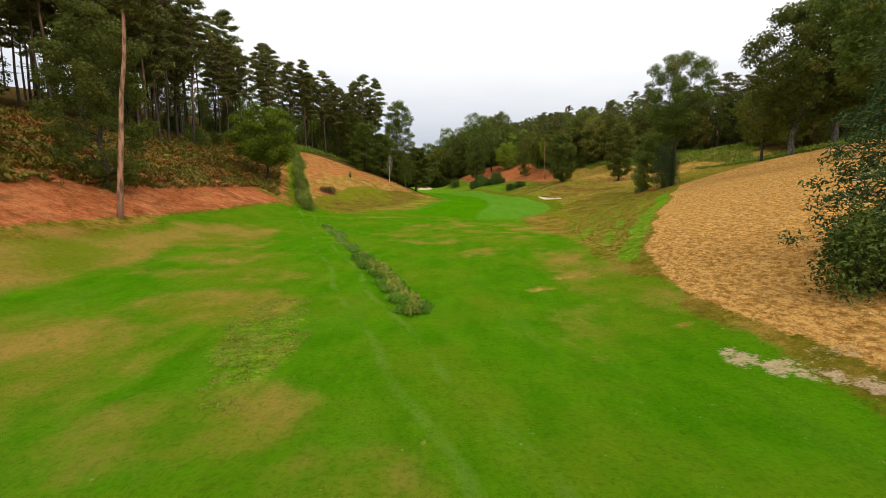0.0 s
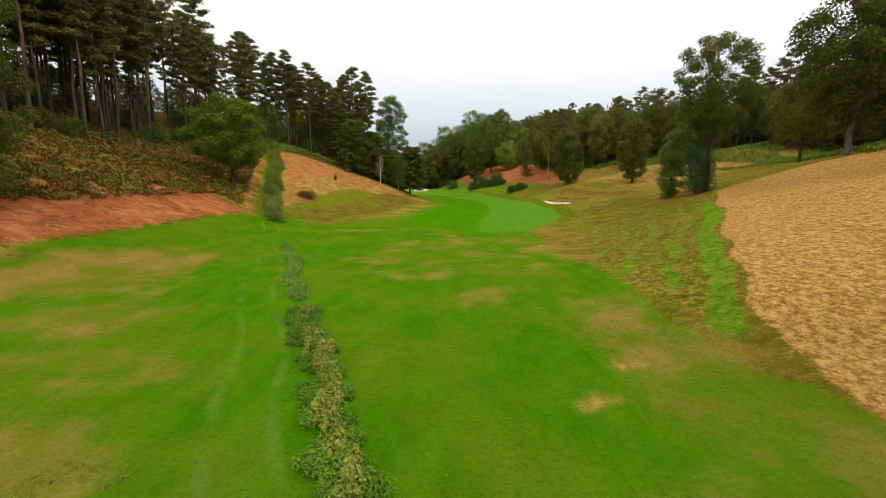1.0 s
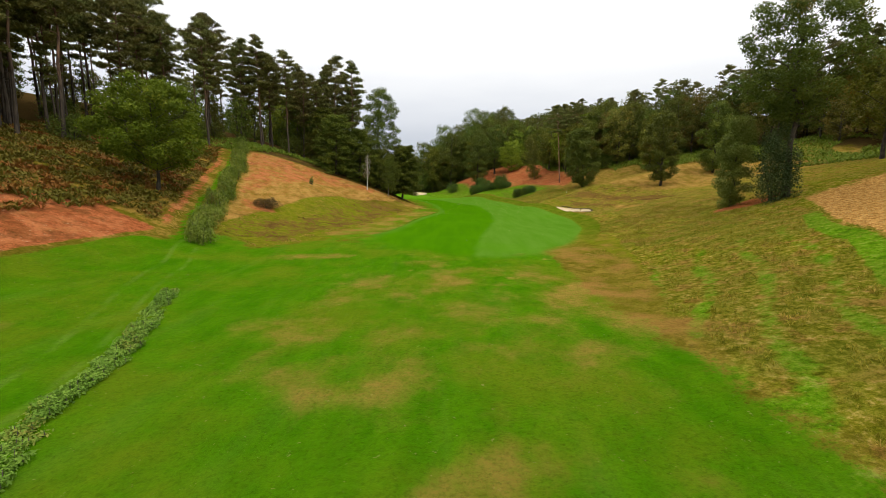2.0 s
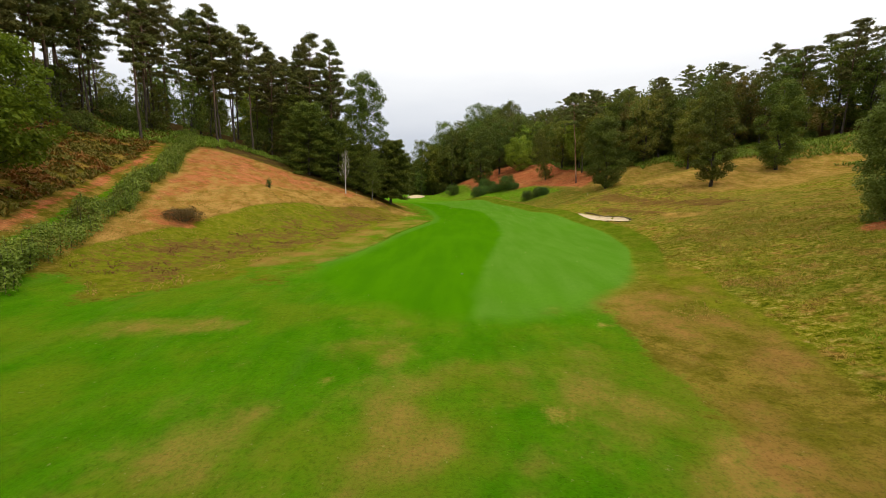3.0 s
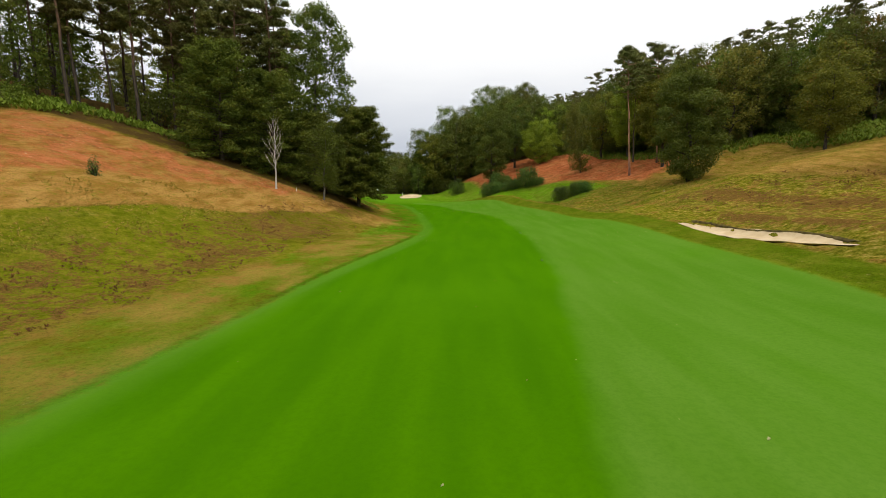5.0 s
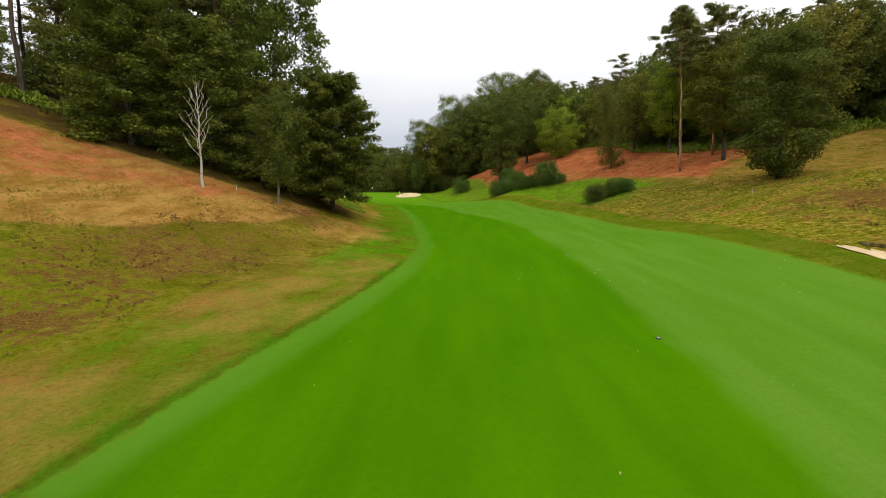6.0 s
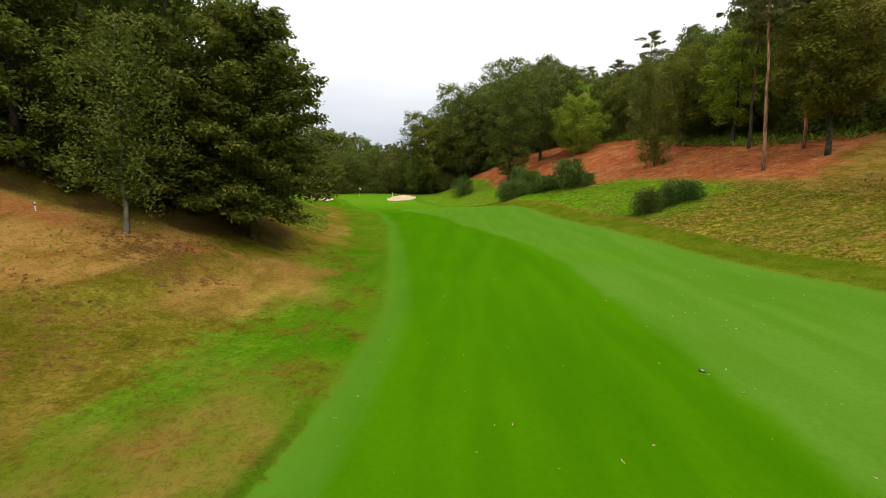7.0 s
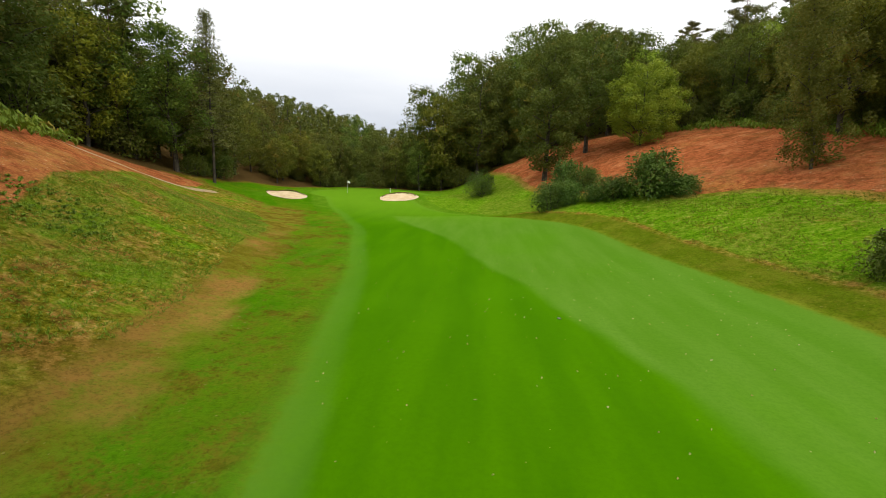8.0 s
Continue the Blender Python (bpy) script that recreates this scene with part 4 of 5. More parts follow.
def make_dead_birch(at):
    """The leafless white birch."""
    rng = random.Random(4)
    root = stand("dead_birch", at, "leafless dead white birch with forked bare branches", "tree")
    tall = 7.0
    line = bent(rng, (0, 0, 0), (0.1, 0, tall), 9, 0.006)
    trunk = part("trunk", tube(line, [0.12] + taper(8, 0.085, 0.012), 8), BIRCH_BARK, root, smooth=True)
    for i in range(15):
        u = 0.28 + 0.6 * i / 14
        k = min(int(u * 8), 7)
        base = line[k].lerp(line[k + 1], u * 8 - k)
        a = (0.2 if i % 2 else 3.3) + rng.uniform(-0.9, 0.9)
        reach = (1.45 - 1.1 * u) * rng.uniform(0.7, 1.1)
        tip = base + Vector((math.cos(a) * reach, math.sin(a) * reach, reach * (1.0 + 1.2 * u)))
        twig = bent(rng, base, tip, 5, 0.07, -0.15)
        shapes = [tube(twig, taper(5, 0.024, 0.005), 5)]
        for q in (2, 3):
            side = twig[q] + Vector((rng.uniform(-0.5, 0.5), rng.uniform(-0.4, 0.4), 0.6))
            shapes.append(tube(bent(rng, twig[q], side, 3, 0.08), (0.018, 0.012, 0.006), 4))
        part("branch", joined(shapes), DEAD_BARK, trunk)
    return root


def make_fir(name, at, seed, tall=9.0, wide=2.8, label="", count=9000, leaf=0.24, low=0.03, leaf_mat=None, group=""):
    """A dark conifer with drooping boughs to the ground."""
    rng = random.Random(seed)
    root = stand(name, at, label, "tree", group)
    stem = tube(bent(rng, (0, 0, 0), (0, 0, tall), 6, 0.01), [0.2] + taper(5, 0.15, 0.02))
    limbs, clumps = [], []
    n = 120
    for i in range(n):
        u = low + (0.97 - low) * i / (n - 1)
        a = i * 2.39996
        reach = wide * (1 - u) ** 0.75 * rng.uniform(0.75, 1.1) + 0.15
        base = Vector((0, 0, u * tall))
        tip = base + Vector((math.cos(a) * reach, math.sin(a) * reach, 0.15 * reach))
        limb = bent(rng, base, tip, 4, 0.04, 0.22)
        limbs.append(tube(limb, taper(4, 0.04, 0.01), 4))
        for q, s in ((1, 0.5), (2, 0.6), (3, 0.5)):
            clumps.append((limb[q], (s * 1.1, s * 1.1, s * 0.8)))
    wood(limbs, True, stem, (DARK_BARK, DARK_BARK), root)
    part("crown", leaves(seed, clumps, count, leaf, 0.35, 0.4, 0.1), leaf_mat or FIR_LEAF, root)
    return root


def make_bush(name, at, seed, tall=2.0, wide=1.8, label="", count=3600, leaf=0.2, leaf_mat=None, group=""):
    """A dense evergreen bush: stems and a lumpy dome of leaves."""
    rng = random.Random(seed)
    root = stand(name, at, label, "bush", group)
    stems, clumps = [], []
    for i in range(13):
        a = i * 2.39996
        r = wide * 0.72 * math.sqrt((i + 0.5) / 13)
        h = tall * (0.5 + 0.35 * rng.random()) * (1.05 - 0.5 * (r / wide) ** 2)
        tip = Vector((math.cos(a) * r, math.sin(a) * r, h))
        stems.append(tube(bent(rng, (tip.x * 0.3, tip.y * 0.3, 0), tip, 4, 0.08), taper(4, 0.05, 0.012), 5))
        s = rng.uniform(0.32, 0.5) * wide
        clumps.append((tip, (s, s, tall * 0.28)))
        clumps.append(((tip.x * 1.1, tip.y * 1.1, h * 0.45), (s, s, tall * 0.34)))
        if i % 3 == 0:
            clumps.append((tip + Vector((0, 0, tall * 0.26)), (s * 0.4, s * 0.4, tall * 0.2)))
        for _ in range(2):
            p = tip + Vector((rng.uniform(-0.5, 0.5) * wide * 0.5, rng.uniform(-0.5, 0.5) * wide * 0.5, rng.uniform(0.05, 0.3) * tall))
            clumps.append((p, (0.13 * wide, 0.13 * wide, 0.2 * tall)))
    for shape in stems if count > 3000 else [joined(stems)]:
        part("stem", shape, DARK_BARK, root, smooth=True)
    part("foliage", leaves(seed, clumps, count, leaf, 0.5, 0.6, 0.3), leaf_mat or BUSH_LEAF, root)
    return root


def scattered(name, spots, seed, material, label, category, size, fronds=6, high=0.7, slim=0.28, arch=0.55):
    """Many small plants in one mesh: each a tuft of arching blades that rise from one point of the ground."""
    g = np.random.default_rng(seed)
    verts, faces = [], []
    for x, y in spots:
        z = land(x, y) - 0.03
        k = size * g.uniform(0.6, 1.3)
        for _ in range(fronds):
            a, out, up = g.uniform(0, 6.283), g.uniform(0.35, 1.0) * k, high * k * g.uniform(0.6, 1.15)
            c, s, w = math.cos(a), math.sin(a), slim * k
            i = len(verts)
            tip, twist = up * arch * g.uniform(0.35, 1.25), up * g.uniform(-0.18, 0.18)
            verts += [(x, y, z), (x + c * out * 0.55 - s * w, y + s * out * 0.55 + c * w, z + up * 0.9 + twist), (x + c * out, y + s * out, z + tip), (x + c * out * 0.55 + s * w, y + s * out * 0.55 - c * w, z + up * 0.9 - twist)]
            faces.append((i, i + 1, i + 2, i + 3))
    me = bpy.data.meshes.new(name)
    me.from_pydata(verts, [], faces)
    me.materials.append(material)
    return tagged(new(name, me), label, category, kind="stuff")

# ---- woods ----
def spots(count, seed, inside, box, gap):
    """Places at least gap apart within box where inside(x, y) holds."""
    rng, out, cells = random.Random(seed), [], {}
    for _ in range(count * 14):
        x, y = rng.uniform(box[0], box[1]), rng.uniform(box[2], box[3])
        i, j = int(x // gap), int(y // gap)
        near = (p for a in (-1, 0, 1) for b in (-1, 0, 1) for p in cells.get((i + a, j + b), ()))
        if inside(x, y) and all((x - a) ** 2 + (y - b) ** 2 > gap * gap for a, b in near):
            out.append((x, y))
            cells.setdefault((i, j), []).append((x, y))
            if len(out) == count:
                break
    return out


def plant(kinds, places, seed, small=0.8, large=1.15):
    """Copies of the given trees, turned and sized at random."""
    rng = random.Random(seed)
    for x, y in places:
        k = rng.uniform(small, large)
        m = pose(x, y, land(x, y) - 0.15, 0, 0, rng.uniform(0, 360)) @ Matrix.Diagonal((k, k, k * rng.uniform(0.92, 1.1), 1))
        copy_thing(rng.choice(kinds), m)


def far_wood(name, places, seed, low, high):
    """The closed wood at the end of the valley: many crowns of clumped leaves on short trunks, as one sheet of trees."""
    rng, shapes, clumps = random.Random(seed), [], []
    for x, y in places:
        z, tall, wide = land(x, y) - 0.2, rng.uniform(low, high), rng.uniform(2.4, 3.6)
        shapes.append(tube([(x, y, z), (x, y, z + tall * 0.8)], (0.2, 0.06), 4))
        for i in range(13):
            v = 1 - 2 * (i + 0.5) / 13
            r, turn = wide * math.sqrt(1 - v * v) * rng.uniform(0.5, 0.9), i * 2.4 + rng.random()
            k = rng.uniform(0.9, 1.4)
            clumps.append(((x + math.cos(turn) * r, y + math.sin(turn) * r, z + tall * (0.55 + 0.42 * v)), (k, k, k * 0.8)))
    root = tagged(new(name), "far wood of rounded dull green crowns closing the valley", "wood", kind="stuff")
    tagged(part("trunk", joined(shapes), DARK_BARK, root), kind="stuff")
    tagged(part("crown", leaves(seed, clumps, 130000, 0.75, 0.7, 0.6, 0.4), DARK_OAK, root), kind="stuff")
    return root


def wood_left(x, y):
    return x < table(y, WOOD_Y, WOOD_L)


def wood_right(x, y):
    return x > table(y, WOOD_Y, WOOD_R) + 3


# the pines on the brow beside the hedge, and those behind them
PINES = [
    make_pine("pine_tree", (-40.4, 100.4), 1, 21.0, 0.48),
    make_pine("pine_tree", (-43.6, 106.2), 2, 22.0, 0.55),
    make_pine("pine_tree", (-36.6, 113.4), 3, 21.5, 0.5, wide=2.6),
    make_pine("pine_tree", (-36.8, 119.5), 4, 19.0, 0.42, wide=3.6),
    make_pine("pine_tree", (-45.5, 91.0), 5, 20.0, 0.5, wide=3.4),
    make_pine("pine_tree", (-30.5, 121.0), 6, 18.0, 0.4, wide=3.2),
]
plant(PINES, [(-48, 97), (-50, 104), (-42, 118), (-46, 112), (-33, 127), (-40, 126), (-27.5, 127.5), (-36, 133), (-24, 132), (-51, 84), (-47, 78), (-46, 70), (-49.5, 74), (-45, 64), (-50, 66)], 3, 0.9, 1.12)
FAR_PINES = [make_pine("pine_tree", (-70.0, 92.0), 7, 20.0, 0.45, count=3000, wide=3.8, leaf=0.45), make_pine("pine_tree", (-66.0, 60.0), 8, 21.0, 0.4, count=3000, wide=4.0, leaf=0.45)]
plant(PINES, spots(34, 11, lambda x, y: wood_left(x + 2, y) and x > table(y, WOOD_Y, WOOD_L) - 15, (-66, -20, 20, 140), 3.8), 5, 0.85, 1.15)
plant(PINES, spots(32, 28, lambda x, y: wood_left(x, y) and x > table(y, WOOD_Y, WOOD_L) - 14, (-66, -20, 14, 84), 2.8), 15, 1.0, 1.35)
plant(FAR_PINES, spots(22, 29, lambda x, y: -92 < x < -52, (-92, -52, 30, 92), 4.0), 16, 0.9, 1.15)
plant(FAR_PINES, spots(36, 18, lambda x, y: wood_left(x + 16, y) and x > table(y, WOOD_Y, WOOD_L) - 46, (-98, -20, 14, 150), 4.4), 5, 0.85, 1.15)
plant(PINES, spots(13, 36, lambda x, y: wood_left(x + 1, y), (-62, -43, 52, 100), 2.6), 18, 1.0, 1.25)
# broad-leaved trees of the woods
OAKS = [
    make_broadleaf("oak_tree", (50.0, 125.3), 21, 12.4, 3.6, 0.14),
    make_broadleaf("oak_tree", (57.5, 132.0), 22, 15.0, 4.4, 0.12, DARK_OAK),
    make_broadleaf("chestnut_tree", (46.5, 139.0), 23, 15.0, 4.4, 0.1, RUST_LEAF, "broad-leaved tree with olive and rusty turning leaves"),
    make_broadleaf("ash_tree", (47.0, 152.0), 24, 17.0, 4.4, 0.1, BEECH_LEAF),
    make_broadleaf("oak_tree", (44.5, 163.0), 25, 14.0, 4.2, 0.08, BRIGHT_LEAF, "broad-leaved tree with a fresh mid-green crown"),
]
FAR_OAKS = [
    make_broadleaf("oak_tree", (72.0, 132.0), 26, 17.0, 4.8, 0.06, DARK_OAK, count=3400, leaf=0.44),
    make_broadleaf("ash_tree", (68.0, 152.0), 27, 18.0, 5.0, 0.06, BEECH_LEAF, count=3400, leaf=0.44),
    make_broadleaf("chestnut_tree", (64.0, 174.0), 28, 17.0, 4.8, 0.06, OLIVE_LEAF, "broad-leaved tree with dull olive leaves", count=3400, leaf=0.44),
]
plant([OAKS[1]], [(44, 166), (41, 160), (47, 171), (38.5, 170), (42, 175), (49, 163)], 20, 0.95, 1.05)
RANK_R = lambda x, y: x - table(y, WOOD_Y, WOOD_R)
plant([OAKS[0], OAKS[1], OAKS[3], OAKS[1], OAKS[2], OAKS[3]], spots(52, 12, lambda x, y: 1 < RANK_R(x, y) < 14, (-6, 80, 136, 178), 3.0), 6, 0.7, 0.96)
plant([OAKS[0], OAKS[1], OAKS[3]], spots(30, 31, lambda x, y: 1 < RANK_R(x, y) < 18, (-4, 30, 196, 240), 3.8), 16, 1.0, 1.25)
plant([OAKS[0], OAKS[1], OAKS[3], OAKS[4]], spots(30, 34, lambda x, y: 1 < RANK_R(x, y) < 24, (24, 66, 178, 212), 3.8), 17, 0.65, 0.9)
plant(OAKS, spots(44, 25, lambda x, y: 0 < RANK_R(x, y) < 12, (40, 98, 60, 138), 4.0), 6, 0.7, 1.0)
plant(FAR_OAKS, spots(24, 19, lambda x, y: 14 < RANK_R(x, y) < 36, (-6, 120, 140, 186), 4.6), 6, 0.5, 0.68)
plant(FAR_OAKS[:2], spots(16, 32, lambda x, y: 24 < RANK_R(x, y) < 44, (-6, 120, 186, 238), 5.6), 6, 0.6, 0.8)
plant(FAR_OAKS, spots(44, 26, lambda x, y: 12 < RANK_R(x, y) < 28, (50, 120, 50, 142), 4.8), 6, 0.7, 0.95)
plant(OAKS, spots(16, 13, lambda x, y: 3 < RANK_R(x, y) < 16, (40, 80, 12, 66), 5.0), 7, 0.9, 1.3)
plant(FAR_OAKS, spots(24, 20, lambda x, y: 16 < RANK_R(x, y) < 50, (40, 105, 5, 66), 6.0), 7, 0.9, 1.3)
plant(FAR_PINES, spots(14, 14, lambda x, y: 9 < RANK_R(x, y) < 40, (10, 105, 140, 186), 6.0), 8, 0.68, 0.88)
plant(FAR_PINES, spots(8, 33, lambda x, y: 9 < RANK_R(x, y) < 40, (10, 105, 186, 236), 6.0), 8, 0.7, 0.9)
plant(FAR_PINES, spots(40, 27, lambda x, y: 4 < RANK_R(x, y) < 26, (44, 112, 50, 140), 4.4), 8, 0.85, 1.15)
plant([OAKS[0], OAKS[1], OAKS[3], OAKS[3], FAR_OAKS[0], FAR_OAKS[0], FAR_OAKS[2]], spots(80, 15, lambda x, y: y > 210 + 3 * math.sin(x * 0.2), (-58, 24, 208, 228), 3.1), 9, 0.44, 0.64)
plant([OAKS[1], OAKS[3], OAKS[0]], spots(34, 35, lambda x, y: x > -11 + 0.25 * (y - 208), (-11, 30, 209, 238), 3.4), 19, 1.15, 1.5)
far_wood("far_wood", spots(300, 21, lambda x, y: True, (-125, 80, 229, 330), 5.0), 21, 7.0, 11.0)
plant(OAKS, spots(28, 16, lambda x, y: wood_left(x + 2, y) and not wood_left(x + 18, y), (-80, -20, 138, 186), 4.6), 10, 0.85, 1.2)
plant([OAKS[0], OAKS[1], OAKS[3]], spots(24, 24, lambda x, y: wood_left(x + 2, y) and not wood_left(x + 18, y), (-80, -20, 186, 228), 4.6), 10, 0.6, 0.9)
plant(FAR_OAKS, spots(74, 22, lambda x, y: wood_left(x + 18, y) and x > -105, (-105, -20, 140, 228), 4.8), 10, 0.55, 0.8)
plant(FAR_PINES, spots(16, 17, lambda x, y: wood_left(x + 5, y) and x > -80, (-80, -20, 138, 190), 6.0), 11, 0.8, 1.05)
# young growth between the pine trunks
plant(FAR_OAKS, spots(26, 30, lambda x, y: wood_left(x + 4, y) and not wood_left(x + 18, y), (-84, -20, 25, 130), 4.0), 13, 0.35, 0.5)
plant(FAR_OAKS, spots(30, 23, lambda x, y: wood_left(x + 12, y) and x > table(y, WOOD_Y, WOOD_L) - 34, (-84, -20, 5, 140), 5.0), 12, 0.4, 0.6)

# ---- single trees beside the hole ----
make_pine("pine_tree", (-21.9, 28.6), 31, 21.0, 0.62, "lone pine with a bare red trunk beside a leafy sallow", RED_BARK, 9000, 3.2, 0.26, fine=True, lean=0.16)
make_broadleaf("sallow_tree", (-26.4, 33.4), 32, 13.8, 3.5, 0.0, DARK_OAK, "dense leafy sallow with foliage down to the ground", None, 25000, 0.18, clump=0.85, peak=0.9)
make_broadleaf("sallow_tree", (-33.0, 27.0), 33, 10.0, 3.4, 0.0, BIRCH_LEAF, "dense leafy sallow on the bracken bank", None, 9000, 0.26)
make_broadleaf("round_oak", (-28.0, 67.6), 34, 11.2, 5.2, 0.24, DOME_LEAF, "rounded young oak with a bright green crown", None, 24000, 0.25, clump=0.8)
make_layered("beech_tree", (-8.5, 121.8), 35, 12.2, 4.4, "dense young beech with tiers of dark leaves", 48000, 0.22, None, None, 0.145)
make_birch("birch_tree", (-10.9, 115.6), 36, 8.6, 2.6, "slim young birch with a dull pale trunk", 8000, 0.16, low=0.2, bark=GREY_BARK)
make_dead_birch((-14.7, 112.2))
make_broadleaf("aspen_tree", (-14.2, 125.0), 37, 22.5, 4.5, 0.1, BIRCH_LEAF, "tall narrow aspen with small dull green leaves", GREY_BARK, 24000, 0.28, peak=1.1)
make_layered("beech_tree", (-21.8, 115.2), 38, 12.5, 4.8, "spreading beech with tiers of dark leaves", 26000, 0.22, low=0.05)
make_layered("beech_tree", (-17.4, 117.8), 39, 11.5, 4.6, "spreading beech with olive tiers of leaves", 26000, 0.22, low=0.05)
make_layered("beech_tree", (-13.4, 120.2), 46, 9.0, 3.8, "small beech in the shade of an aspen", 16000, 0.22, low=0.05)
make_layered("beech_tree", (-26.0, 121.5), 40, 13.0, 4.4, "spreading beech at the edge of the pines", 12000, 0.28)
make_fir("larch_tree", (-30.0, 172.4), 41, 20.5, 3.6, "tall larch with open level boughs", 8000, 0.26, 0.22, PINE_LEAF)
make_broadleaf("oak_tree", (-33.5, 170.5), 42, 17.0, 5.0, 0.16, BEECH_LEAF, "oak at the wood's edge with a dark crown", None, 17000, 0.22, clump=0.85)
make_broadleaf("oak_tree", (-40.5, 166.0), 43, 19.0, 5.2, 0.16, OAK_LEAF, "oak at the wood's edge with a dark crown", None, 16000, 0.23)
make_broadleaf("oak_tree", (-29.6, 147.5), 44, 17.0, 4.0, 0.45, DARK_OAK, "oak on the red bank with a dark crown", None, 17000, 0.19, clump=0.85)
make_pine("pine_tree", (-24.0, 141.6), 45, 21.0, 0.6, "tall pine standing on the red bank")

make_fir("cypress_tree", (16.6, 14.6), 51, 12.5, 3.3, "dark green conifer with drooping boughs to the ground", 32000, 0.2)
make_bush("holly_bush", (13.6, 13.2), 49, 2.6, 1.6, "grey-green holly at the foot of the hay-coloured bank", 6000, 0.15, None)
make_broadleaf("oak_tree", (49.0, 62.5), 52, 21.0, 7.0, 0.2, DARK_OAK, "large oak with a grey trunk above the hay-coloured bank", GREY_BARK, 24000, 0.36)
make_broadleaf("oak_tree", (54.2, 61.6), 48, 23.0, 7.0, 0.22, DARK_OAK, "large oak with a dark crown above the hay-coloured bank", GREY_BARK, 20000, 0.38)
make_broadleaf("oak_tree", (41.0, 40.5), 53, 20.0, 6.4, 0.24, DARK_OAK, "large oak with olive leaves above the hay-coloured bank", GREY_BARK, 22000, 0.34)
make_broadleaf("oak_tree", (57.5, 80.0), 54, 14.0, 4.6, 0.26, OAK_LEAF, "oak with a slim dark trunk at the top of the bank", None, 9000, 0.32)
make_broadleaf("oak_tree", (33.3, 63.8), 55, 18.5, 4.6, 0.4, DARK_OAK, "tall oak with an open top beside a dark holly", None, 28000, 0.21, clump=0.75, peak=0.7, lean=-0.03)
make_bush("holly_bush", (32.3, 63.8), 56, 6.0, 2.0, "dark rounded holly under a tall oak", 13000, 0.17, FIR_LEAF)
make_broadleaf("sallow_tree", (30.6, 67.3), 57, 9.0, 1.4, 0.0, SALLOW_LEAF, "young sallow with dense olive foliage", None, 24000, 0.14, clump=1.1, peak=1.2)
make_broadleaf("oak_tree", (41.3, 104.1), 58, 13.4, 3.1, 0.07, DARK_OAK, "upright oak with a dense dark crown on dry grass", None, 20000, 0.22, clump=0.85, lean=-0.03)
make_broadleaf("oak_tree", (52.0, 106.2), 59, 13.0, 3.1, 0.04, BEECH_LEAF, "dark holm oak with foliage almost to the ground", None, 14000, 0.24, lean=-0.03)
make_broadleaf("oak_tree", (47.3, 122.0), 47, 9.5, 2.9, 0.18, OAK_LEAF, "small oak with yellowing leaves among bracken", None, 9000, 0.22)
make_broadleaf("oak_tree", (33.5, 125.3), 60, 14.0, 4.3, 0.03, DARK_OAK, "big oak leaning over the slope with low dark boughs", None, 26000, 0.25, lean=-0.07)
make_broadleaf("oak_tree", (36.6, 139.5), 69, 13.6, 4.4, 0.28, OAK_LEAF, "tall oak with a light olive crown at the wood's edge", None, 18000, 0.28, lean=-0.08)
make_broadleaf("oak_tree", (36.2, 153.0), 70, 13.0, 4.4, 0.2, BRIGHT_LEAF, "oak with yellowish leaves behind the red pine", None, 13000, 0.28)
make_broadleaf("oak_tree", (33.6, 160.5), 59, 13.0, 4.2, 0.16, OAK_LEAF, "oak with a dull green crown above the red slope", None, 12000, 0.28)
make_pine("pine_tree", (32.1, 141.0), 61, 19.6, 0.66, "tall pine with a long bare salmon-coloured trunk", RED_BARK, 8500, 3.4, 0.28, True, -0.08)
make_pine("pine_tree", (35.8, 149.4), 62, 18.5, 0.6, "slender pine with a bare trunk at the wood's edge", lean=-0.07)
make_pine("pine_tree", (37.5, 143.6), 63, 18.5, 0.62, "tall pine with an orange trunk at the wood's edge", RED_BARK, 8500, 3.4, 0.28, True, -0.07)
make_birch("birch_tree", (28.1, 155.4), 64, 13.2, 3.4, "leaning birch with olive hanging foliage on the red slope", 16000, 0.2, OLIVE_LEAF, -0.16, 0.06, GREY_BARK)
make_broadleaf("maple_tree", (25.2, 183.2), 65, 11.0, 5.6, 0.06, BRIGHT_LEAF, "spreading maple with yellow-green leaves on the red slope", None, 20000, 0.24, clump=0.8, peak=0.8)
make_broadleaf("oak_tree", (12.6, 183.5), 66, 20.0, 5.2, 0.08, DARK_OAK, "tall oak with low boughs beside the red slope", None, 20000, 0.3)
make_broadleaf("oak_tree", (19.5, 189.5), 67, 18.0, 4.4, 0.14, DARK_OAK, "tall oak standing on the red slope", None, 11000, 0.32)
make_bush("yew_bush", (3.8, 188.5), 68, 3.6, 2.6, "dark low yew at the foot of the slope", 5000, 0.22)

# ---- bushes ----
BUSH_LABEL = "dense dark rhododendron with glossy leaves on the grass"
bush = make_bush("rhododendron_bush", (20.6, 138.9), 71, 2.3, 1.5, BUSH_LABEL, 5200, 0.17, None, "rhododendrons by the fairway")
for x, y, k, turn in ((22.7, 139.0, 0.9, 50), (24.0, 138.9, 1.1, 130), (10.8, 167.0, 1.35, 20), (12.6, 166.4, 1.0, 80), (14.6, 164.6, 0.8, 190), (16.2, 163.0, 1.2, 260), (18.6, 160.6, 1.5, 310), (20.2, 158.8, 1.2, 100), (13.2, 171.5, 1.45, 40), (15.4, 170.6, 0.9, 140)):
    copy_thing(bush, pose(x, y, land(x, y) - 0.1, 0, 0, turn) @ Matrix.Diagonal((k, k * (0.8 + turn / 700), k * (0.68 + (turn * 7 % 100) / 140), 1)))
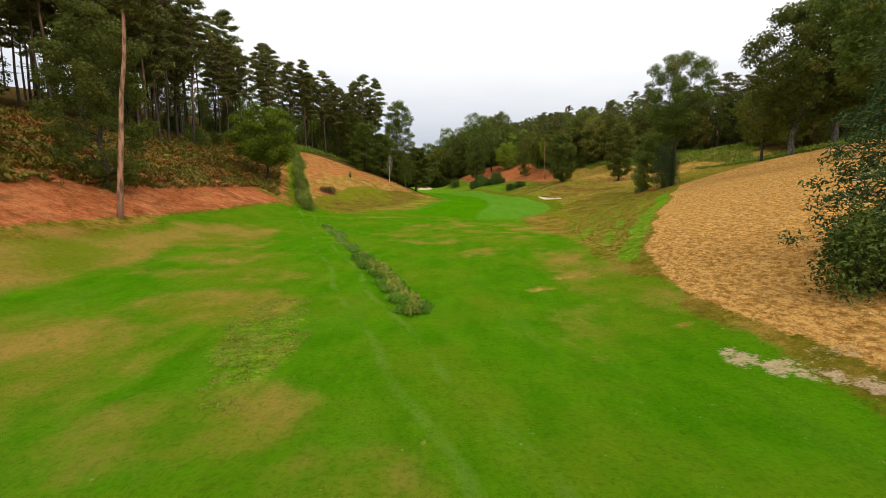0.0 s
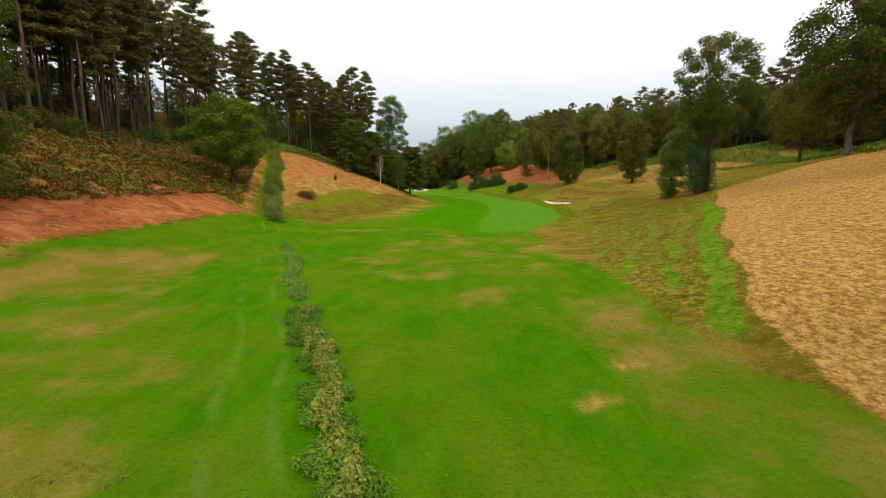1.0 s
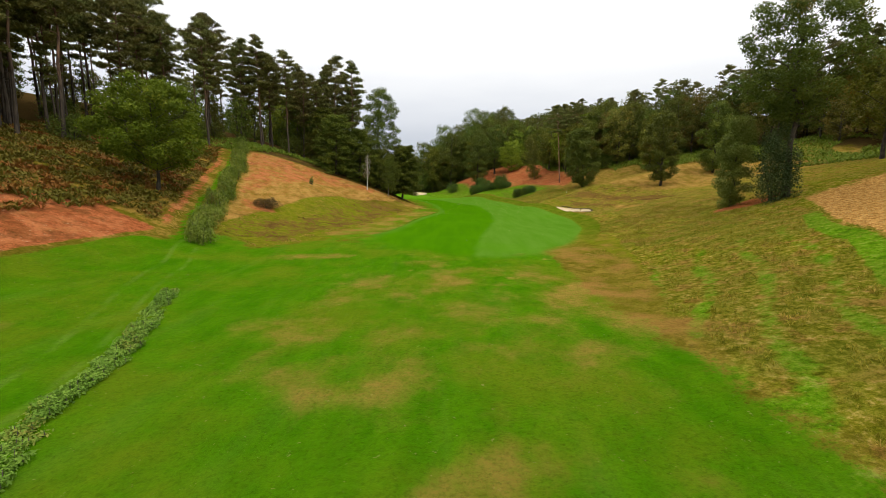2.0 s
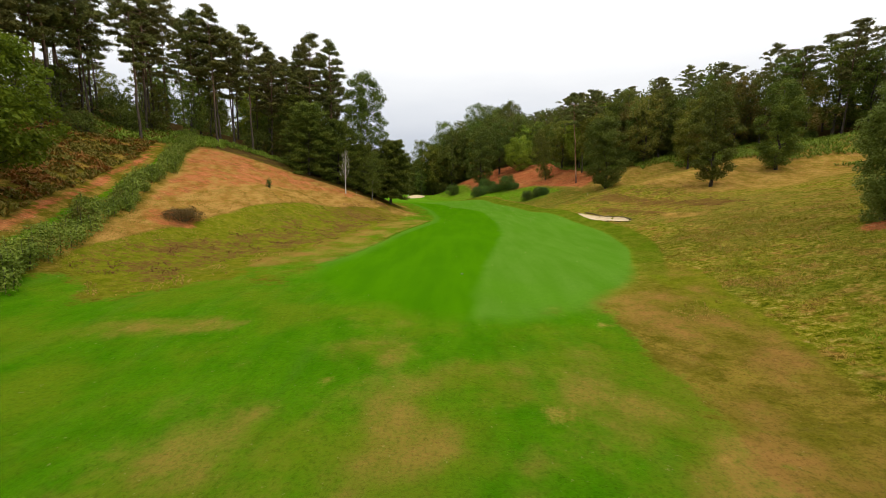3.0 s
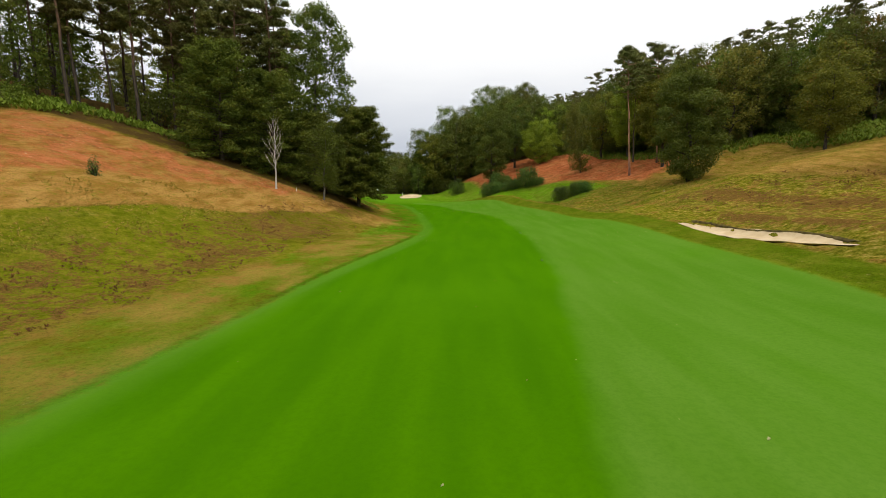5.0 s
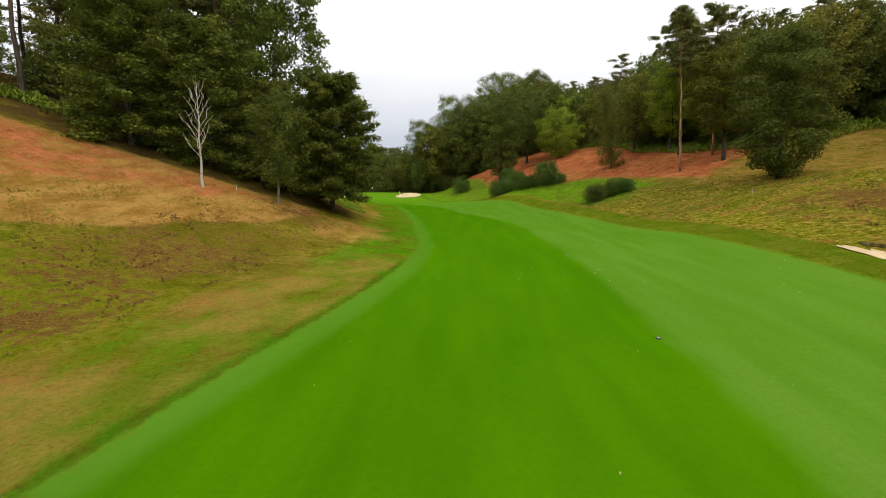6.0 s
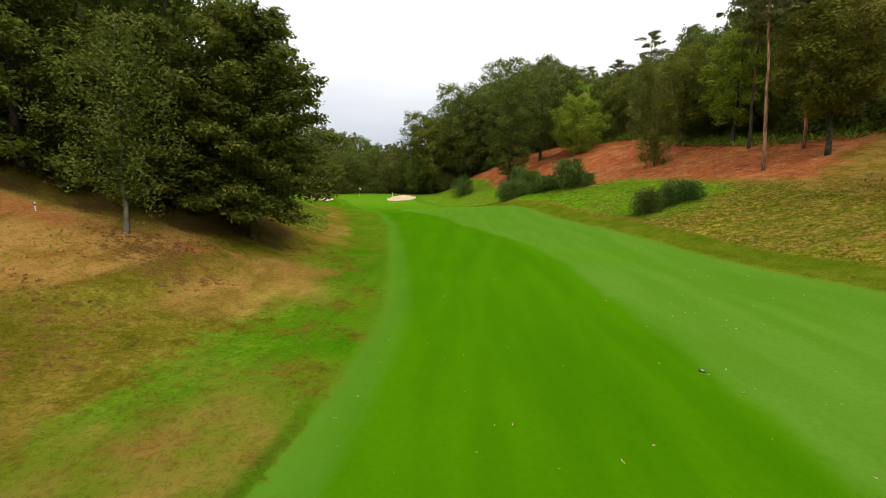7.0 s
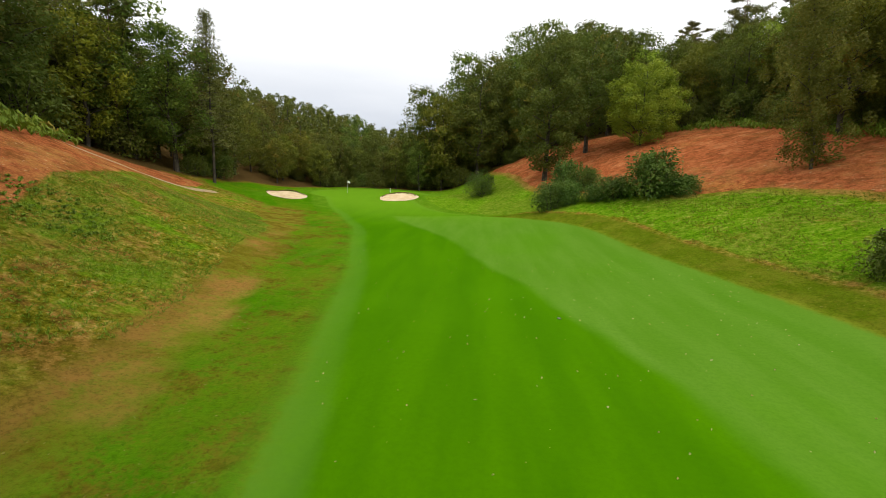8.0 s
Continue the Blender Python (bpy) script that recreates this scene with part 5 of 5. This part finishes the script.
make_bush("heather_clump", (-21.4, 78.4), 72, 1.2, 1.9, "low dark heather clump on the dry slope", 6000, 0.1, DARK_HEATHER)
make_bush("hawthorn_sapling", (-21.8, 98.4), 73, 1.3, 0.45, "tiny green sapling on the dry slope", 500, 0.12)
shrub = make_bush("undergrowth_bush", (-46.0, 60.0), 74, 2.4, 1.9, "leafy undergrowth at the edge of the wood", 2600, 0.22, DARK_OAK, "undergrowth of the woods")
for seed, count, inside, box in ((81, 46, lambda x, y: wood_left(x, y) and x > table(y, WOOD_Y, WOOD_L) - 16, (-70, -18, 10, 226)), (82, 60, lambda x, y: wood_right(x, y) and x < table(y, WOOD_Y, WOOD_R) + 14, (-4, 75, 0, 236)), (83, 26, lambda x, y: y > 209, (-40, 14, 208, 216))):
    plant([shrub], spots(count, seed, inside, box, 2.6), seed, 0.8, 1.7)

plant([shrub], spots(64, 84, lambda x, y: -1 < RANK_R(x, y) < 7, (24, 70, 134, 196), 2.0), 84, 0.8, 1.5)

# ---- bracken, hedge and brambles ----
def on_bank(x, y):
    return (x < -26.2 and y < 62 and x > -52) or (60 <= y < 118 and x < table(y, HEDGE_Y, HEDGE_X) - 3.6 and x > table(y, WOOD_Y, WOOD_L) - 10)


scattered("bracken", spots(7000, 91, lambda x, y: on_bank(x, y) and noise.noise((x * 0.55, y * 0.55, 2)) > -0.22, (-54, -20, 4, 120), 0.26), 91, FERN_LEAF, "waist-high bracken turning from green to rust on the bank", "bracken", 0.8, 12, 0.62, 0.075, 0.7)
scattered("green_bracken", spots(1500, 92, lambda x, y: table(y, WOOD_Y, WOOD_L) - 6 < x < table(y, WOOD_Y, WOOD_L) + 3 and x < -12, (-50, -10, 96, 150), 0.4), 92, GREEN_FERN, "fresh green bracken under the edge of the pines", "bracken", 0.75, 10, 0.8, 0.08)
scattered("edge_bracken", spots(1500, 107, lambda x, y: -3 < RANK_R(x, y) < 5, (24, 62, 134, 190), 0.45), 107, GREEN_FERN, "green bracken under the trees above the red slope", "bracken", 0.75, 10, 0.8, 0.08)
scattered("slope_bracken", spots(3600, 93, lambda x, y: 44 < x and table(y, WOOD_Y, WOOD_R) - 22 < x < table(y, WOOD_Y, WOOD_R) + 6 and noise.noise((x * 0.12, y * 0.12, 3)) > -0.15, (40, 92, 56, 150), 0.5), 93, GREEN_FERN, "green and yellowing bracken below the trees", "bracken", 0.8, 9, 0.8, 0.09)


def make_row(name, xs, ys, low, high, wide, tall, seed, count, leaf, material, label, category):
    """A ragged row of leaves along a line on the ground."""
    rng = random.Random(seed)
    clumps, stems = [], []
    y = low
    while y < high:
        x = table(y, ys, xs)
        for _ in range(3):
            px, py = x + rng.uniform(-0.6, 0.6) * wide, y + rng.uniform(-0.3, 0.3)
            h = tall * rng.uniform(0.5, 1.0) * (0.95 + 0.8 * noise.noise((px * 0.33, py * 0.33, seed)))
            z = land(px, py)
            clumps.append(((px, py, z + h * 0.5), (wide * rng.uniform(0.22, 0.5), rng.uniform(0.25, 0.55), h * 0.6)))
            stems.append(tube([(px, py, z - 0.05), (px + 0.1, py, z + h * 0.5), (px, py + 0.1, z + h)], (0.02, 0.015, 0.008), 4))
        y += 0.42
    root = tagged(new(name), label, category)
    tagged(part("stem", joined(stems), DARK_BARK, root), kind="stuff")
    part("foliage", leaves(seed, clumps, count, leaf, 0.5, 0.6, 0.2), material, root)
    return root


make_row("hedge", HEDGE_X, HEDGE_Y, 58, 113, 1.55, 1.6, 95, 48000, 0.18, HEDGE_LEAF, "long leafy hedge climbing the slope beside a path", "hedge")
ROW_Y, ROW_X = (14, 16.1, 20.5, 26.7, 34, 48.5), (-0.4, -0.95, -2.5, -5.15, -8.2, -13.7)
make_row("bramble_strip", ROW_X, ROW_Y, 15.8, 27.4, 0.95, 0.36, 96, 34000, 0.08, BRAMBLE, "low strip of brambles along a ditch in the turf", "brambles")
make_row("grass_strip", ROW_X, ROW_Y, 15.8, 27.2, 0.42, 0.46, 94, 14000, 0.11, TUSSOCK, "long pale grass standing along the middle of the brambles", "grass")
make_row("bramble_strip", ROW_X, ROW_Y, 29.0, 45.0, 0.55, 0.34, 97, 16000, 0.1, HEDGE_LEAF, "low strip of withered dark green brambles in the turf", "brambles")


# ---- rough grass ----
def rough(x, y):
    m, _, lush, straw, hay, litter, duff_shade, dirt, _, heath, olive, *_ = zones(x, y)
    if any(math.hypot(x - b[0], y - b[1]) < 9 for b in BUNKERS) or -9.5 < x < table(y, FAIR_Y, FAIR_R) + 5:
        return False
    return m < -2.5 and lush < 0.4 and hay < 0.3 and litter < 0.4 and duff_shade < 0.4 and dirt < 0.4 and heath < 0.35 and noise.noise((x * 0.5, y * 0.5, 4)) > 0.0


scattered("rough_grass", spots(7000, 98, rough, (-26, 34, 58, 124), 0.2), 98, BLADES, "tussocky olive and straw rough grass on the slopes", "grass", 0.14, 7, 1.0, 0.06, 0.75)
scattered("rough_tufts", spots(4500, 104, lambda x, y: zones(x, y)[13] > 0.55 and zones(x, y)[2] < 0.3 and noise.noise((x * 0.6, y * 0.6, 5)) > 0.0, (8, 30, 17, 80), 0.2), 104, TUFTS, "dark olive tufts of rough grass beside the hay-coloured bank", "grass", 0.15, 9, 1.1, 0.06, 0.75)
scattered("bank_tufts", spots(4500, 105, lambda x, y: zones(x, y)[13] > 0.5 and noise.noise((x * 0.6, y * 0.6, 9)) > -0.2, (-20, -5, 119, 160), 0.16), 105, GREEN_TUFTS, "green tufts of rough grass on the bank under the trees", "grass", 0.13, 9, 1.0, 0.06, 0.75)
scattered("knoll_tufts", spots(3500, 106, lambda x, y: 0.5 < zones(x, y)[13] and noise.noise((x * 0.6, y * 0.6, 9)) > -0.2, (15, 34, 118, 165), 0.16), 106, GREEN_TUFTS, "green tufts of rough grass below the red slope", "grass", 0.13, 9, 1.0, 0.06, 0.75)
scattered("heather", spots(4500, 102, lambda x, y: zones(x, y)[9] > 0.3 and math.hypot(x - 23.9, y - 98) > 8.5 and noise.noise((x * 0.7, y * 0.7, 1)) > 0.12, (-20, 42, 64, 120), 0.16), 102, HEATHER, "low dark brown heather on the slopes", "heather", 0.12, 9, 0.9, 0.07, 0.8)
scattered("nettles", spots(150, 103, lambda x, y: math.hypot((x + 15.4) / 2.6, (y - 137) / 2.2) < 1, (-18.5, -12, 134, 140), 0.2), 103, GREEN_FERN, "pale green nettle clumps on the grass bank", "weeds", 0.16, 9, 0.9)
scattered("hay_clods", spots(12000, 99, lambda x, y: zones(x, y)[4] > 0.7, (10, 36, 4, 60), 0.14), 99, HAY, "loose tufts of cut hay on the bank", "hay", 0.1, 4, 0.6, 0.3)
scattered("tussock_patch", spots(560, 100, lambda x, y: noise.noise((x * 1.2, y * 1.2, 7)) > -0.35 + 0.55 * math.hypot(((x + 5.8) * 0.968 + (y - 13.3) * 0.25) / 1.4, ((y - 13.3) * 0.968 - (x + 5.8) * 0.25) / 4.5) ** 2, (-9, -3, 7, 19.5), 0.1), 100, TUSSOCK, "patch of longer tussocky grass in the mown turf", "grass", 0.12, 10, 0.7, 0.06, 0.7)

# ---- small things of the golf course ----
def disc(r, z0, z1, sides=16, bevel=0.006):
    pts = [(r, z0), (r, z1 - bevel), (r - bevel, z1)]
    verts = [(a * math.cos(2 * math.pi * k / sides), a * math.sin(2 * math.pi * k / sides), z) for a, z in pts for k in range(sides)]
    faces = [(i * sides + k, i * sides + (k + 1) % sides, (i + 1) * sides + (k + 1) % sides, (i + 1) * sides + k) for i in range(2) for k in range(sides)]
    faces.append(tuple(range(2 * sides, 3 * sides)))
    return verts, faces


sprinkler = stand("sprinkler_head", (4.0, 67.8), "round black sprinkler head with a pale cap in the turf", "sprinkler", "sprinklers of the fairway")
casing = part("casing", disc(0.09, 0.0, 0.125), BLACK, sprinkler)
part("cap", disc(0.048, 0.1, 0.135), GREY_PLASTIC, casing, "pale worn plastic cap")
for x, y in ((9.3, 95.6), (9.9, 109.4), (6.1, 137.1)):
    copy_thing(sprinkler, pose(x, y, land(x, y) - 0.1))
stake = stand("marker_stake", (-13.4, 114.3), "short white wooden marker stake in the ground", "stake", "white marker stakes")
stake_post = part("post", disc(0.022, 0.0, 0.45, 8), WHITE, stake)
part("collar", disc(0.026, 0.3, 0.37, 8), BLACK, stake_post, "black painted band")
for x, y in ((28.8, 121.6),):
    copy_thing(stake, pose(x, y, land(x, y) - 0.1))
flag = stand("flagstick", (-20.5, 198.0), "white and black golf flagstick standing in the green", "flagstick")
flag_pole = part("pole", tube([(0, 0, 0), (0, 0, 2.3)], (0.02, 0.015), 8), WHITE, flag)
cloth = [(0.02 + 0.09 * i, 0.05 * math.sin(i * 1.1), 2.25 - 0.36 * j - 0.03 * i) for j in range(2) for i in range(6)]
part("flag", ([(x, y - t, z) for t in (0, 0.012) for x, y, z in cloth], [(k * 12 + i, k * 12 + i + 1, k * 12 + i + 7, k * 12 + i + 6) for k in range(2) for i in range(5)]), WHITE, flag_pole, "white cloth")
post = stand("tee_marker", (-13.0, 200.0), "small white marker at the edge of the green", "marker")
part("post", disc(0.06, 0.0, 0.9, 10), WHITE, post)
bits = spots(520, 101, lambda x, y: zones(x, y)[0] > 0.5 and (y > 102 or x * 7.3 % 1 < 0.12), (-8, 20, 60, 150), 0.3)
scattered("turf_specks", bits, 101, FALLEN, "pale fallen leaves lying on the fairway", "litter", 0.05, 2, 1.3, 0.4)
